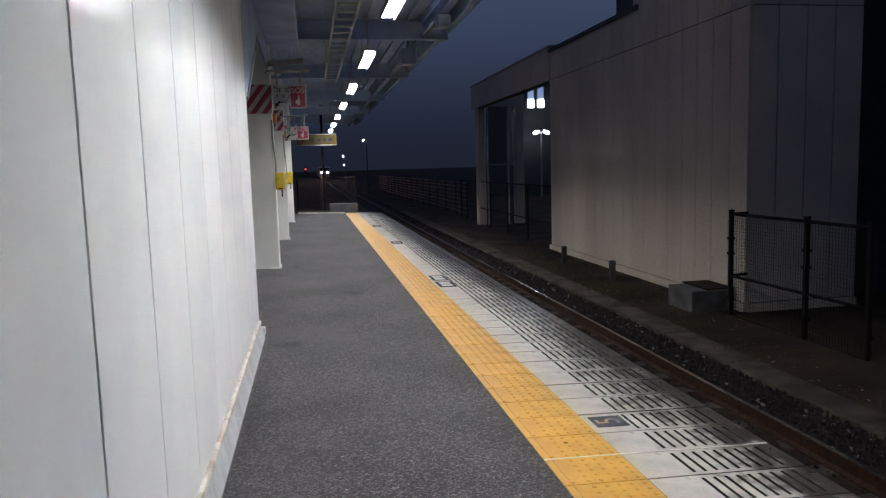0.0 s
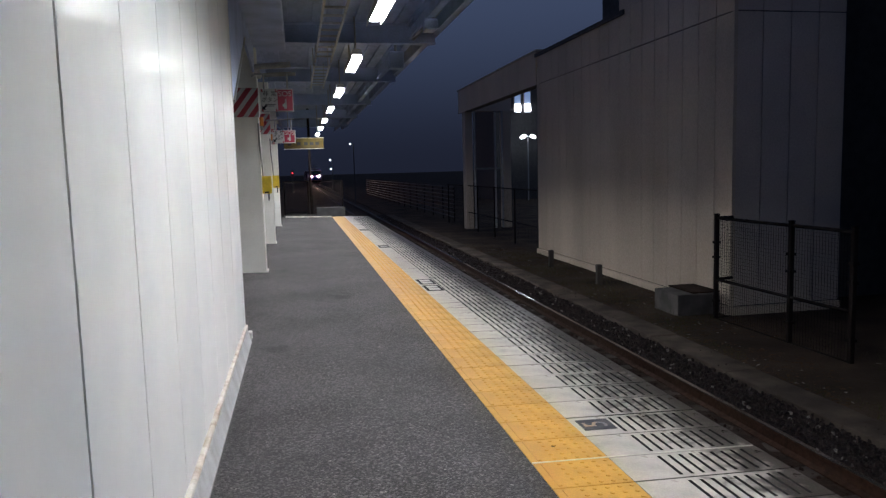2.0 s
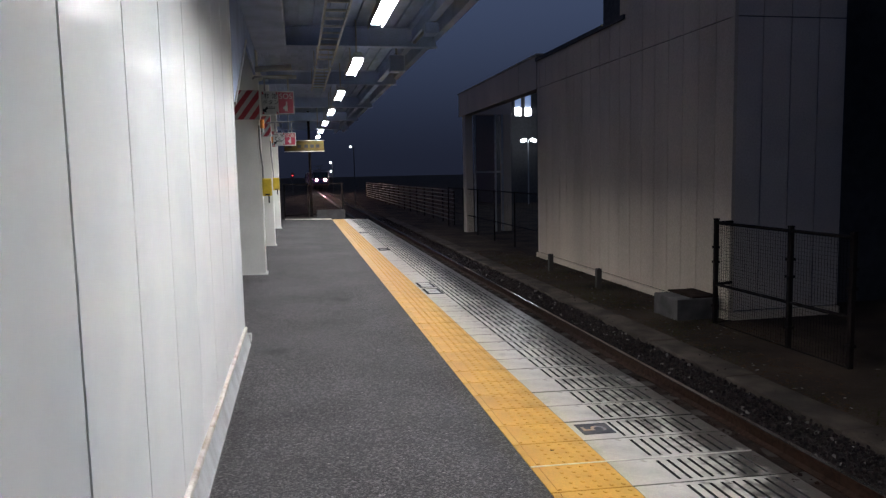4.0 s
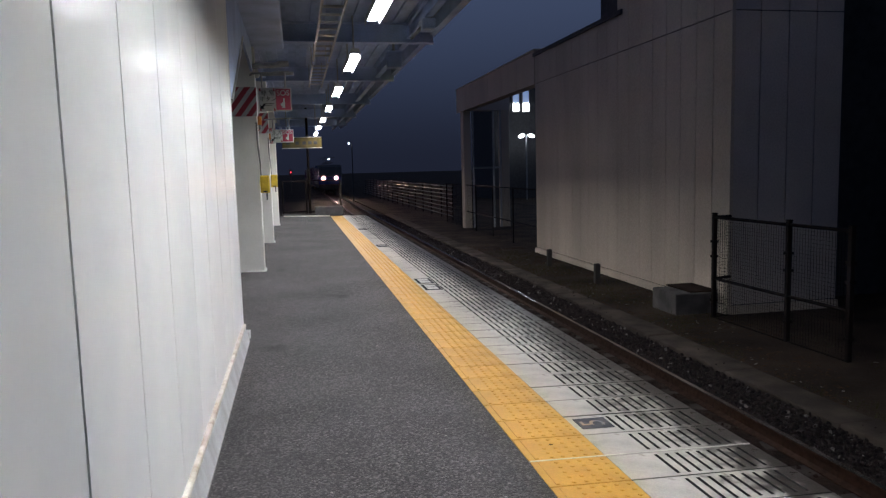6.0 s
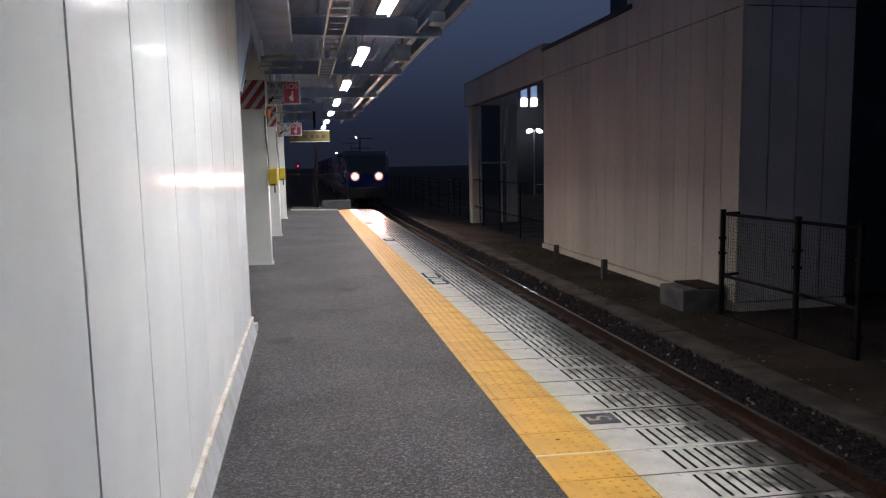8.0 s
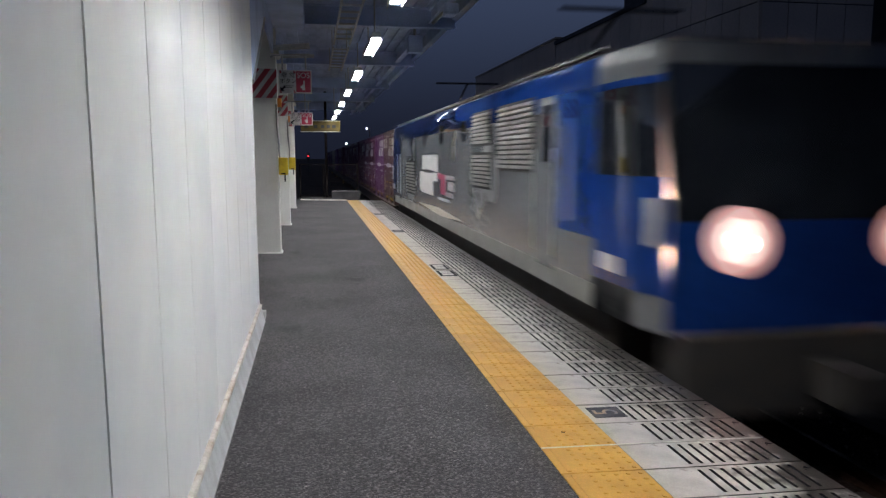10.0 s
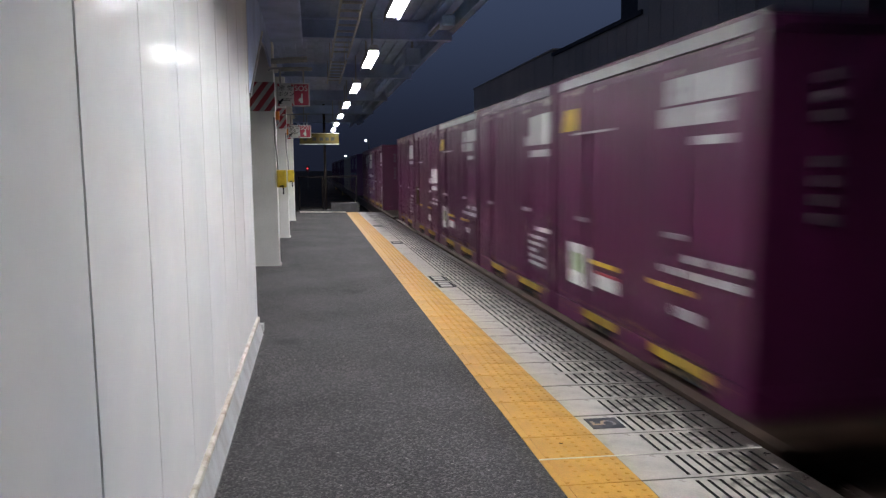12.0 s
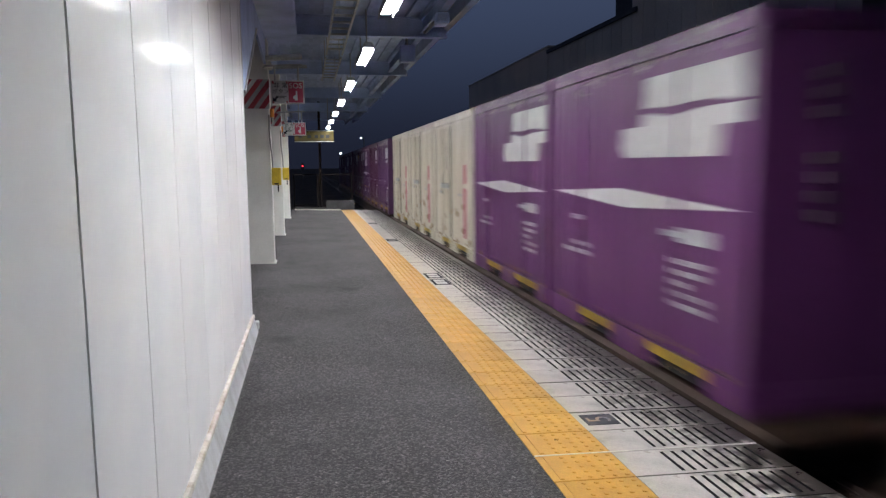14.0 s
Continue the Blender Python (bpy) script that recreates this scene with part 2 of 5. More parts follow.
M = dict(
    panel=mat("wall_panel_white", (0.885, 0.88, 0.875), (0.77, 0.785, 0.81), rough=0.16, scale=1.1, fine=5, bump=0.0, vary=0.03, spread=(0.50, 0.78), dist=0.01, detail=3, spec=0.5, ior=1.003, even=True, grain=0.012, coat=0.09, coat_rough=0.13),
    joint=mat("joint_sealant", (0.025, 0.025, 0.027), rough=0.8),
    skirting=mat("skirting_steel", (0.62, 0.63, 0.64), (0.42, 0.41, 0.40), rough=0.4, scale=3, stretch=(1, 3, 1), spread=(0.4, 0.8)),
    rusty_trim=mat("aged_trim", (0.62, 0.59, 0.52), (0.30, 0.22, 0.14), rough=0.55, scale=9, spread=(0.45, 0.75)),
    asphalt=asphalt(),
    tar=mat("tar", (0.007, 0.0063, 0.0063), (0.014, 0.0128, 0.0128), rough=1.0, spec=0.0, scale=7, fine=80, bump=0.8, dist=0.006),
    yellow=mat("tactile_yellow", (0.50, 0.26, 0.034), (0.40, 0.21, 0.036), rough=0.48, scale=5, fine=110, bump=0.2, vary=0.06),
    stone=paver_stone(),
    mortar=mat("mortar", (0.04, 0.037, 0.034), rough=0.9),
    pale_mortar=mat("pale_mortar", (0.62, 0.60, 0.55), rough=0.9),
    # near-black that stands in for the shade inside slots, pockets and gaps
    dark=mat("recess_shade", (0.012, 0.012, 0.014), rough=0.9),
    concrete=mat("concrete", (0.074, 0.057, 0.046), (0.032, 0.025, 0.020), rough=0.85, scale=2.0, fine=60, bump=0.5, spec=0.12),
    column=mat("column_paint", (0.80, 0.79, 0.745), (0.70, 0.69, 0.64), rough=0.5, scale=2.0, fine=40, bump=0.02, grain=0.03),
    # blue lens veil is mixed into both canopy colours, which makes them paler
    veil_blue_steel=mat("canopy_paint_veiled", (0.40, 0.50, 0.74), (0.31, 0.39, 0.59), rough=0.55, scale=2.5, fine=50, bump=0.1),
    roof_deck=mat("roof_deck", (0.37, 0.47, 0.70), (0.29, 0.37, 0.56), rough=0.6, scale=2.0, fine=40, bump=0.1),
    block_grey=mat("block_grey", (0.095, 0.086, 0.082), (0.05, 0.045, 0.042), rough=0.85, scale=3, fine=50, bump=0.3),
    dull_steel=mat("dull_steel", (0.035, 0.035, 0.037), (0.02, 0.02, 0.022), rough=0.5, metal=0.1, scale=9, fine=60, bump=0.1),
    galv=mat("galvanised_steel", (0.42, 0.43, 0.44), (0.32, 0.33, 0.34), rough=0.45, metal=0.6, scale=9, fine=60, bump=0.1),
    housing=mat("lamp_housing", (0.55, 0.56, 0.58), rough=0.5),
    tube=glow("lamp_diffuser", (0.950, 0.968, 1.0), LAMP_GLOW),
    red=mat("sign_red", (0.34, 0.012, 0.05), (0.29, 0.012, 0.042), rough=0.4, bump=0.03),
    stripe_red=mat("stripe_red", (0.36, 0.035, 0.055), (0.28, 0.03, 0.045), rough=0.5, bump=0.05),
    white=mat("white_paint", (0.52, 0.52, 0.515), (0.43, 0.43, 0.425), rough=0.5, scale=8, bump=0.05),
    ink=mat("black_ink", (0.022, 0.022, 0.030), rough=0.85, bump=0.0, spec=0.15),
    sign_yellow=mat("sign_yellow", (0.060, 0.043, 0.012), (0.042, 0.030, 0.010), rough=0.6, bump=0.05, spec=0.1),
    box_yellow=mat("box_yellow", (0.66, 0.46, 0.02), (0.52, 0.36, 0.02), rough=0.45, scale=12, bump=0.08),
    worn_ink=mat("worn_ink", (0.03, 0.03, 0.042), (0.10, 0.095, 0.10), rough=0.7, scale=8, spread=(0.45, 0.75), bump=0.0, spec=0.2),
    worn_tan=mat("worn_tan", (0.34, 0.22, 0.13), (0.13, 0.125, 0.14), rough=0.6, scale=9, spread=(0.4, 0.6), bump=0.0),
    cove=mat("cove_sealant", (0.30, 0.295, 0.29), (0.20, 0.19, 0.18), rough=0.7, scale=4, stretch=(1, 2, 1)),
    stain_cream=mat("yellowed_cream", (0.40, 0.33, 0.20), (0.30, 0.24, 0.15), rough=0.55, scale=7, bump=0.0),
    orange=mat("orange_lens", (0.75, 0.24, 0.03), rough=0.3, bump=0.0),
    conduit=mat("conduit_grey", (0.24, 0.24, 0.23), rough=0.5),
    rail=mat("rail_rust", (0.034, 0.015, 0.009), (0.021, 0.010, 0.0065), rough=0.7, scale=20, fine=150, bump=0.4, spec=0.12),
    rail_top=mat("rail_head", (0.40, 0.38, 0.36), (0.22, 0.18, 0.15), rough=0.2, metal=0.9, scale=3, bump=0.05),
    sleeper=mat("sleeper", (0.035, 0.025, 0.02), (0.02, 0.015, 0.012), rough=0.9, bump=0.4),
    ballast=mat("ballast", (0.036, 0.026, 0.024), (0.011, 0.008, 0.008), rough=0.95, scale=14, fine=45, bump=0.8, dist=0.02, spec=0.12),
    rust_ballast=mat("rust_dusted_ballast", (0.022, 0.012, 0.008), (0.010, 0.006, 0.0045), rough=0.95, scale=9, fine=40, bump=0.7, dist=0.02, spec=0.12),
    pale_stone=mat("pale_stone", (0.17, 0.15, 0.135), (0.09, 0.08, 0.075), rough=0.8, scale=20, bump=0.3),
    soil=mat("soil", (0.048, 0.032, 0.021), (0.016, 0.011, 0.008), rough=1.0, scale=0.8, fine=25, bump=0.8, dist=0.03, spec=0.12),
    dry_leaf=mat("dry_leaf", (0.075, 0.044, 0.024), (0.034, 0.02, 0.012), rough=0.9, scale=9, bump=0.0, spec=0.1),
    grass=mat("grass", (0.030, 0.036, 0.013), (0.05, 0.044, 0.020), rough=0.9, scale=3, bump=0, spec=0.12),
    facade=mat("facade_panel", (0.54, 0.45, 0.355), (0.44, 0.365, 0.29), rough=0.7, scale=0.7, fine=30, bump=0.1, vary=0.03, stretch=(1, 1, 0.25)),
    facade_side=mat("facade_grey", (0.54, 0.465, 0.41), (0.45, 0.39, 0.345), rough=0.75, scale=0.7, fine=30, bump=0.1, vary=0.03),
    fence=mat("fence_dark", (0.010, 0.0085, 0.009), (0.015, 0.010, 0.0085), rough=0.8, spec=0.08),
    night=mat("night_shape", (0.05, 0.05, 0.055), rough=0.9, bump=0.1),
    glass=mat("dark_glass", (0.012, 0.014, 0.018), rough=0.08, bump=0.0, coat=0.5),
    loco_grey=mat("loco_grey", (0.115, 0.122, 0.131), (0.107, 0.113, 0.121), rough=0.25, scale=0.5, fine=14, bump=0.0, dist=0.01),
    loco_blue=mat("loco_blue", (0.008, 0.034, 0.165), (0.006, 0.028, 0.135), rough=0.05, scale=1.5, fine=14, bump=0.0, dist=0.01),
    loco_skirt=mat("loco_skirt", (0.20, 0.20, 0.185), (0.155, 0.15, 0.14), rough=0.45, scale=2.0, bump=0.05),
    louver=mat("louver_grey", (0.14, 0.136, 0.13), (0.095, 0.08, 0.068), rough=0.5, scale=4),
    under=mat("underframe_black", (0.03, 0.028, 0.027), (0.05, 0.04, 0.032), rough=0.8, scale=5, bump=0.3),
    sill=mat("sill_rust", (0.046, 0.022, 0.011), (0.016, 0.009, 0.0065), rough=0.75, scale=4, fine=50, bump=0.3, spread=(0.35, 0.7)),
    deck=mat("wagon_deck", (0.027, 0.014, 0.009), (0.012, 0.007, 0.005), rough=0.9, scale=3, bump=0.3, spec=0.1),
    wheel=mat("wheel_steel", (0.10, 0.085, 0.075), rough=0.5, metal=0.6),
    pink=mat("pink_paint", (0.40, 0.045, 0.11), rough=0.5, bump=0.0),
    bar_yellow=mat("bar_yellow", (0.56, 0.37, 0.02), (0.26, 0.17, 0.03), rough=0.55, scale=7, bump=0.1),
    beige=mat("beige_paint", (0.50, 0.46, 0.385), (0.43, 0.395, 0.33), rough=0.45, bump=0.0),
    faint=mat("faint_stencil", (0.125, 0.105, 0.118), (0.07, 0.055, 0.066), rough=0.7, scale=14, bump=0.0),
    aged_white=mat("aged_white", (0.44, 0.41, 0.36), (0.34, 0.31, 0.265), rough=0.55, scale=5, bump=0.0),
    rust=mat("rust", (0.20, 0.12, 0.06), (0.30, 0.22, 0.13), rough=0.85, scale=12, bump=0.1),
    green=mat("placard_green", (0.33, 0.40, 0.24), rough=0.5, bump=0.0),
    text_grey=mat("stencil_grey", (0.42, 0.42, 0.43), (0.27, 0.26, 0.275), rough=0.6, scale=14, bump=0.0, spread=(0.4, 0.75)),
    head=glow("headlight", (1.0, 0.62, 0.50), HEAD_GLOW),
    # two faint glows for rings that imitate the headlights' bloom and pink halo
    head_bloom=glow("headlight_bloom", (1.0, 0.66, 0.56), 1.9),
    head_halo=glow("headlight_halo", (1.0, 0.42, 0.36), 0.7),
    far_white=glow("far_lamp_white", (0.85, 0.92, 1.0), 30.0),
    far_red=glow("signal_red", (1.0, 0.03, 0.05), 5.0),
    far_window=glow("lit_window", (0.30, 0.48, 1.0), 0.35),
)


def paint(name, a, b, rough=0.42):
    """Container paint: streaked down the side by rain and rust."""
    return mat(name, a, b, rough=rough, scale=1.6, fine=22, bump=0.06, stretch=(1.0, 2.2, 0.45), spread=(0.35, 0.7), dist=0.008)


PAINT = dict(
    purple=paint("container_purple", (0.078, 0.019, 0.088), (0.060, 0.017, 0.066)),
    violet=paint("container_violet", (0.120, 0.031, 0.124), (0.094, 0.026, 0.098)),
    maroon=paint("container_maroon", (0.070, 0.006, 0.042), (0.054, 0.006, 0.032)),
    plum=paint("container_plum", (0.052, 0.003, 0.031), (0.040, 0.003, 0.024), rough=0.4),
    wine=paint("container_wine", (0.076, 0.013, 0.043), (0.058, 0.011, 0.033)),
    rose=paint("container_purple_red", (0.092, 0.019, 0.072), (0.070, 0.017, 0.054)),
    brown=paint("container_brown", (0.085, 0.036, 0.034), (0.062, 0.028, 0.027)),
    cream=paint("container_cream", (0.56, 0.525, 0.44), (0.42, 0.375, 0.29)),
)


# ---- building blocks ----
def box(bm, x0, x1, y0, y1, z0, z1, rot=None):
    vs = [bm.verts.new(c) for c in ((x0, y0, z0), (x1, y0, z0), (x1, y1, z0), (x0, y1, z0), (x0, y0, z1), (x1, y0, z1), (x1, y1, z1), (x0, y1, z1))]
    for f in ((3, 2, 1, 0), (4, 5, 6, 7), (0, 1, 5, 4), (1, 2, 6, 5), (2, 3, 7, 6), (3, 0, 4, 7)):
        bm.faces.new([vs[i] for i in f])
    if rot is not None:
        bmesh.ops.transform(bm, matrix=rot, verts=vs)
    return vs


def rounded(x0, x1, y0, y1, z0, z1, r=0.01, seg=2):
    bm = bmesh.new()
    box(bm, x0, x1, y0, y1, z0, z1)
    bmesh.ops.bevel(bm, geom=bm.edges[:], offset=r, segments=seg, profile=0.5, affect="EDGES")
    return bm


def blocks(*dims):
    bm = bmesh.new()
    for d in dims:
        box(bm, *d)
    return bm


def rod(bm, a, b, r, n=8):
    a, b = Vector(a), Vector(b)
    d = b - a
    m = Matrix.Translation((a + b) / 2) @ d.to_track_quat("Z", "Y").to_matrix().to_4x4()
    bmesh.ops.create_cone(bm, cap_ends=True, segments=n, radius1=r, radius2=r, depth=d.length, matrix=m)
    return bm


def prism(bm, pts, axis, lo, hi):
    """Extrude a closed outline (pairs) along an axis; x: pairs are (y, z), y: (x, z), z: (x, y)."""
    put3 = {"x": lambda p, v: (v, p[0], p[1]), "y": lambda p, v: (p[0], v, p[1]), "z": lambda p, v: (p[0], p[1], v)}[axis]
    a = [bm.verts.new(put3(p, lo)) for p in pts]
    b = [bm.verts.new(put3(p, hi)) for p in pts]
    bm.faces.new(a)
    bm.faces.new(b[::-1])
    n = len(pts)
    for i in range(n):
        bm.faces.new((a[i], b[i], b[(i + 1) % n], a[(i + 1) % n]))
    bmesh.ops.recalc_face_normals(bm, faces=bm.faces[:])
    return bm


def mesh_of(name, bm, material):
    me = bpy.data.meshes.new(name)
    bm.to_mesh(me)
    bm.free()
    me.materials.append(material)
    return me


def part(name, bm, material, parent, label=""):
    ob = new(name, mesh_of(name, bm, material))
    ob.parent = parent
    if label:
        tagged(ob, label)
    return ob


def thing(name, label, category, at=(0, 0, 0), group="", kind=""):
    ob = new(name)
    ob.location = at
    return tagged(ob, label, category, group, kind)


def solid(name, bm, material, label, category, group="", kind=""):
    return tagged(new(name, mesh_of(name, bm, material)), label, category, group, kind)


def words(name, text, size, material, parent, m):
    cu = bpy.data.curves.new(name, "FONT")
    cu.body, cu.size, cu.align_x, cu.align_y, cu.extrude = text, size, "CENTER", "CENTER", 0.001
    tmp = bpy.data.objects.new(name, cu)
    scene.collection.objects.link(tmp)
    bpy.context.view_layer.update()
    me = bpy.data.meshes.new_from_object(tmp.evaluated_get(bpy.context.evaluated_depsgraph_get()))
    bpy.data.objects.remove(tmp)
    me.materials.clear()
    me.materials.append(material)
    ob = new(name, me)
    ob.parent = parent
    ob.matrix_basis = m
    return ob


FACE_S = pose(0, 0, 0, 90, 0, 0)    # lettering that faces south, towards -y


# ---- ground, track bed and track ----
def ground():
    bm = bmesh.new()
    box(bm, -400, 2.45, -300, 1500, GROUND_Z - 1.2, GROUND_Z - 0.08)
    box(bm, 2.45, 5.2, -300, 1500, GROUND_Z - 1.2, GROUND_Z - 0.22)
    box(bm, 5.2, 400, -300, 1500, GROUND_Z - 1.2, GROUND_Z)
    solid("ground", bm, M["soil"], "dark bare soil beside the railway track", "ground", kind="structure")
    # ballast bed, uneven
    bm = bmesh.new()
    nx, ny = 24, 260
    grid = []
    for j in range(ny + 1):
        y = -4 + 50 * (j / ny)
        row = []
        for i in range(nx + 1):
            x = 2.45 + (5.17 - 2.45) * i / nx
            z = RAIL_Z - (0.095 if x > 4.46 else 0.158) + (0.035 if x > 4.46 else 0.012) * noise.noise((x * 6, y * 6, 0)) + 0.02 * noise.noise((x * 17, y * 17, 3))
            row.append(bm.verts.new((x, y, z)))
        grid.append(row)
    for j in range(ny):
        for i in range(nx):
            f = bm.faces.new((grid[j][i], grid[j][i + 1], grid[j + 1][i + 1], grid[j + 1][i]))
            f.material_index = 1 if 2.45 + (5.17 - 2.45) * i / nx < 4.40 else 0
    box(bm, 2.45, 5.19, 46, 400, RAIL_Z - 0.4, RAIL_Z - 0.13)
    box(bm, 2.45, 5.19, -60, -4, RAIL_Z - 0.4, RAIL_Z - 0.13)
    bed = solid("ballast_bed", bm, M["ballast"], "bed of dark brown crushed stone under the track", "ballast", kind="structure")
    bed.data.materials.append(M["rust_ballast"])
    # loose stones lying on it
    rnd = random.Random(4)
    shapes = []
    for k in range(8):
        b = bmesh.new()
        bmesh.ops.create_icosphere(b, subdivisions=1, radius=1.0)
        b.verts.ensure_lookup_table()
        shapes.append(([Vector((v.co.x * rnd.uniform(0.6, 1.2), v.co.y * rnd.uniform(0.6, 1.2), v.co.z * rnd.uniform(0.5, 0.9))) for v in b.verts], [[v.index for v in f.verts] for f in b.faces]))
        b.free()
    verts, faces, rusty = [], [], []
    for k in range(11000):
        near = k < 5600 or k > 7500
        y = rnd.uniform(3.0, 17.0) if near else rnd.uniform(17.0, 44.0)
        x = rnd.uniform(4.48, 5.17) if k % 160 else rnd.uniform(5.15, 5.6)
        inner = k > 7500
        if inner:
            x, y = rnd.uniform(2.6, 4.32), rnd.uniform(-3.0, 20.0)
        if 4.33 < x < 4.48 or 3.20 < x < 3.40:
            continue
        s = rnd.uniform(0.014, 0.034)
        z = RAIL_Z - (0.165 if inner else 0.085) + rnd.uniform(-0.01, 0.012 if inner else 0.03)
        e = Euler((rnd.uniform(0, 6), rnd.uniform(0, 6), rnd.uniform(0, 6))).to_matrix()
        if x > 5.17:
            z, s = -1.16, s * 0.6
        vs, fs = shapes[k % 8]
        n = len(verts)
        verts += [tuple(e @ v * s + Vector((x, y, z))) for v in vs]
        faces += [[n + i for i in f] for f in fs]
        rusty += [1 if inner else 2 if k % 41 == 0 else 0] * len(fs)
    me = bpy.data.meshes.new("ballast_stones")
    me.from_pydata(verts, [], faces)
    for name in ("ballast", "rust_ballast", "pale_stone"):
        me.materials.append(M[name])
    me.polygons.foreach_set("material_index", rusty)
    tagged(new("ballast_stones", me), "loose crushed ballast stones, brown and grey", "ballast", kind="stuff")
    # drain kerb beyond the track
    kerb = thing("kerb", "long weathered concrete trough kerb beside the ballast", "kerb", kind="structure")
    y = -2.0
    while y < 44:
        bm = rounded(5.15, 5.60 + rnd.uniform(-0.015, 0.015), y + 0.006, y + 1.994, -1.6, -1.165 + rnd.uniform(-0.01, 0.012), 0.018)
        part("kerb_stone", bm, M["concrete"], kerb)
        y += 2.0
    # thin grass beyond the kerb
    verts, faces = [], []
    for k in range(9000):
        y = rnd.uniform(3.5, 22)
        x = 5.62 + abs(rnd.gauss(0, 1.1))
        if noise.noise((x * 0.7, y * 0.7, 7)) < -0.05 or (x > 7.15 and y > 11):
            continue
        h, w, a = rnd.uniform(0.03, 0.10), rnd.uniform(0.003, 0.007), rnd.uniform(0, 6.28)
        dx, dy = math.cos(a) * w, math.sin(a) * w
        lx, ly = rnd.gauss(0, 0.03), rnd.gauss(0, 0.03)
        n = len(verts)
        verts += [(x - dx, y - dy, GROUND_Z - 0.03), (x + dx, y + dy, GROUND_Z - 0.03), (x + lx, y + ly, GROUND_Z + h)]
        faces.append((n, n + 1, n + 2))
    me = bpy.data.meshes.new("grass")
    me.from_pydata(verts, [], faces)
    me.materials.append(M["grass"])
    tagged(new("grass", me), "sparse short grass on the bank past the kerb", "grass", kind="stuff")


def leaf_litter():
    """Dry leaves, twigs and chips on the soil between the kerb and the building."""
    rnd = random.Random(17)
    verts, faces, which = [], [], []
    for k in range(3800):
        y, x = rnd.uniform(6.5, 24.0), 5.62 + 1.6 * rnd.random() ** 1.3
        if noise.noise((x * 1.1, y * 0.8, 3)) < -0.12:
            continue
        a, l, w = rnd.uniform(0, 6.28), rnd.uniform(0.012, 0.045), rnd.uniform(0.006, 0.02)
        if k % 60 == 0:
            l, w = rnd.uniform(0.08, 0.22), 0.005
        u, v = Vector((math.cos(a), math.sin(a), rnd.uniform(-0.25, 0.25))) * l, Vector((-math.sin(a), math.cos(a), rnd.uniform(-0.4, 0.4))) * w
        c = Vector((x, y, GROUND_Z + 0.012))
        n = len(verts)
        verts += [tuple(c - u), tuple(c - v), tuple(c + u), tuple(c + v), tuple(c + Vector((0, 0, 0.008)))]
        faces += [(n, n + 1, n + 4), (n + 1, n + 2, n + 4), (n + 2, n + 3, n + 4), (n + 3, n, n + 4)]
        which += [k % 19 == 0] * 4
    me = bpy.data.meshes.new("leaf_litter")
    me.from_pydata(verts, [], faces)
    me.materials.append(M["dry_leaf"])
    me.materials.append(M["pale_stone"])
    me.polygons.foreach_set("material_index", [int(w) for w in which])
    tagged(new("leaf_litter", me), "dry brown leaves and chips scattered on the soil", "leaf litter", kind="stuff")


def railway_track():
    track = thing("railway_track", "narrow gauge railway track with rusty rails", "railway track", kind="structure")
    prof = [(-0.062, -0.153), (0.062, -0.153), (0.062, -0.142), (0.010, -0.122), (0.010, -0.045), (0.033, -0.034), (0.033, -0.003), (-0.033, -0.003), (-0.033, -0.034), (-0.010, -0.045), (-0.010, -0.122), (-0.062, -0.142)]
    for side in (-1, 1):
        cx = TRACK_X + side * 0.566
        bm = bmesh.new()
        prism(bm, [(cx + a, RAIL_Z + b) for a, b in prof], "y", -60, 330)
        rail = part("rail", bm, M["rail"], track)
        part("running_surface", blocks((cx - 0.026, cx + 0.026, -60, 330, RAIL_Z - 0.004, RAIL_Z)), M["rail_top"], rail, "bright worn top of the rail")
    me = mesh_of("sleeper", rounded(-1.0, 1.0, -0.12, 0.12, -0.32, -0.155, 0.02), M["sleeper"])
    for k in range(80):
        ob = new("sleeper", me)
        ob.parent = track
        ob.location = (TRACK_X, -3 + 0.6 * k, RAIL_Z)


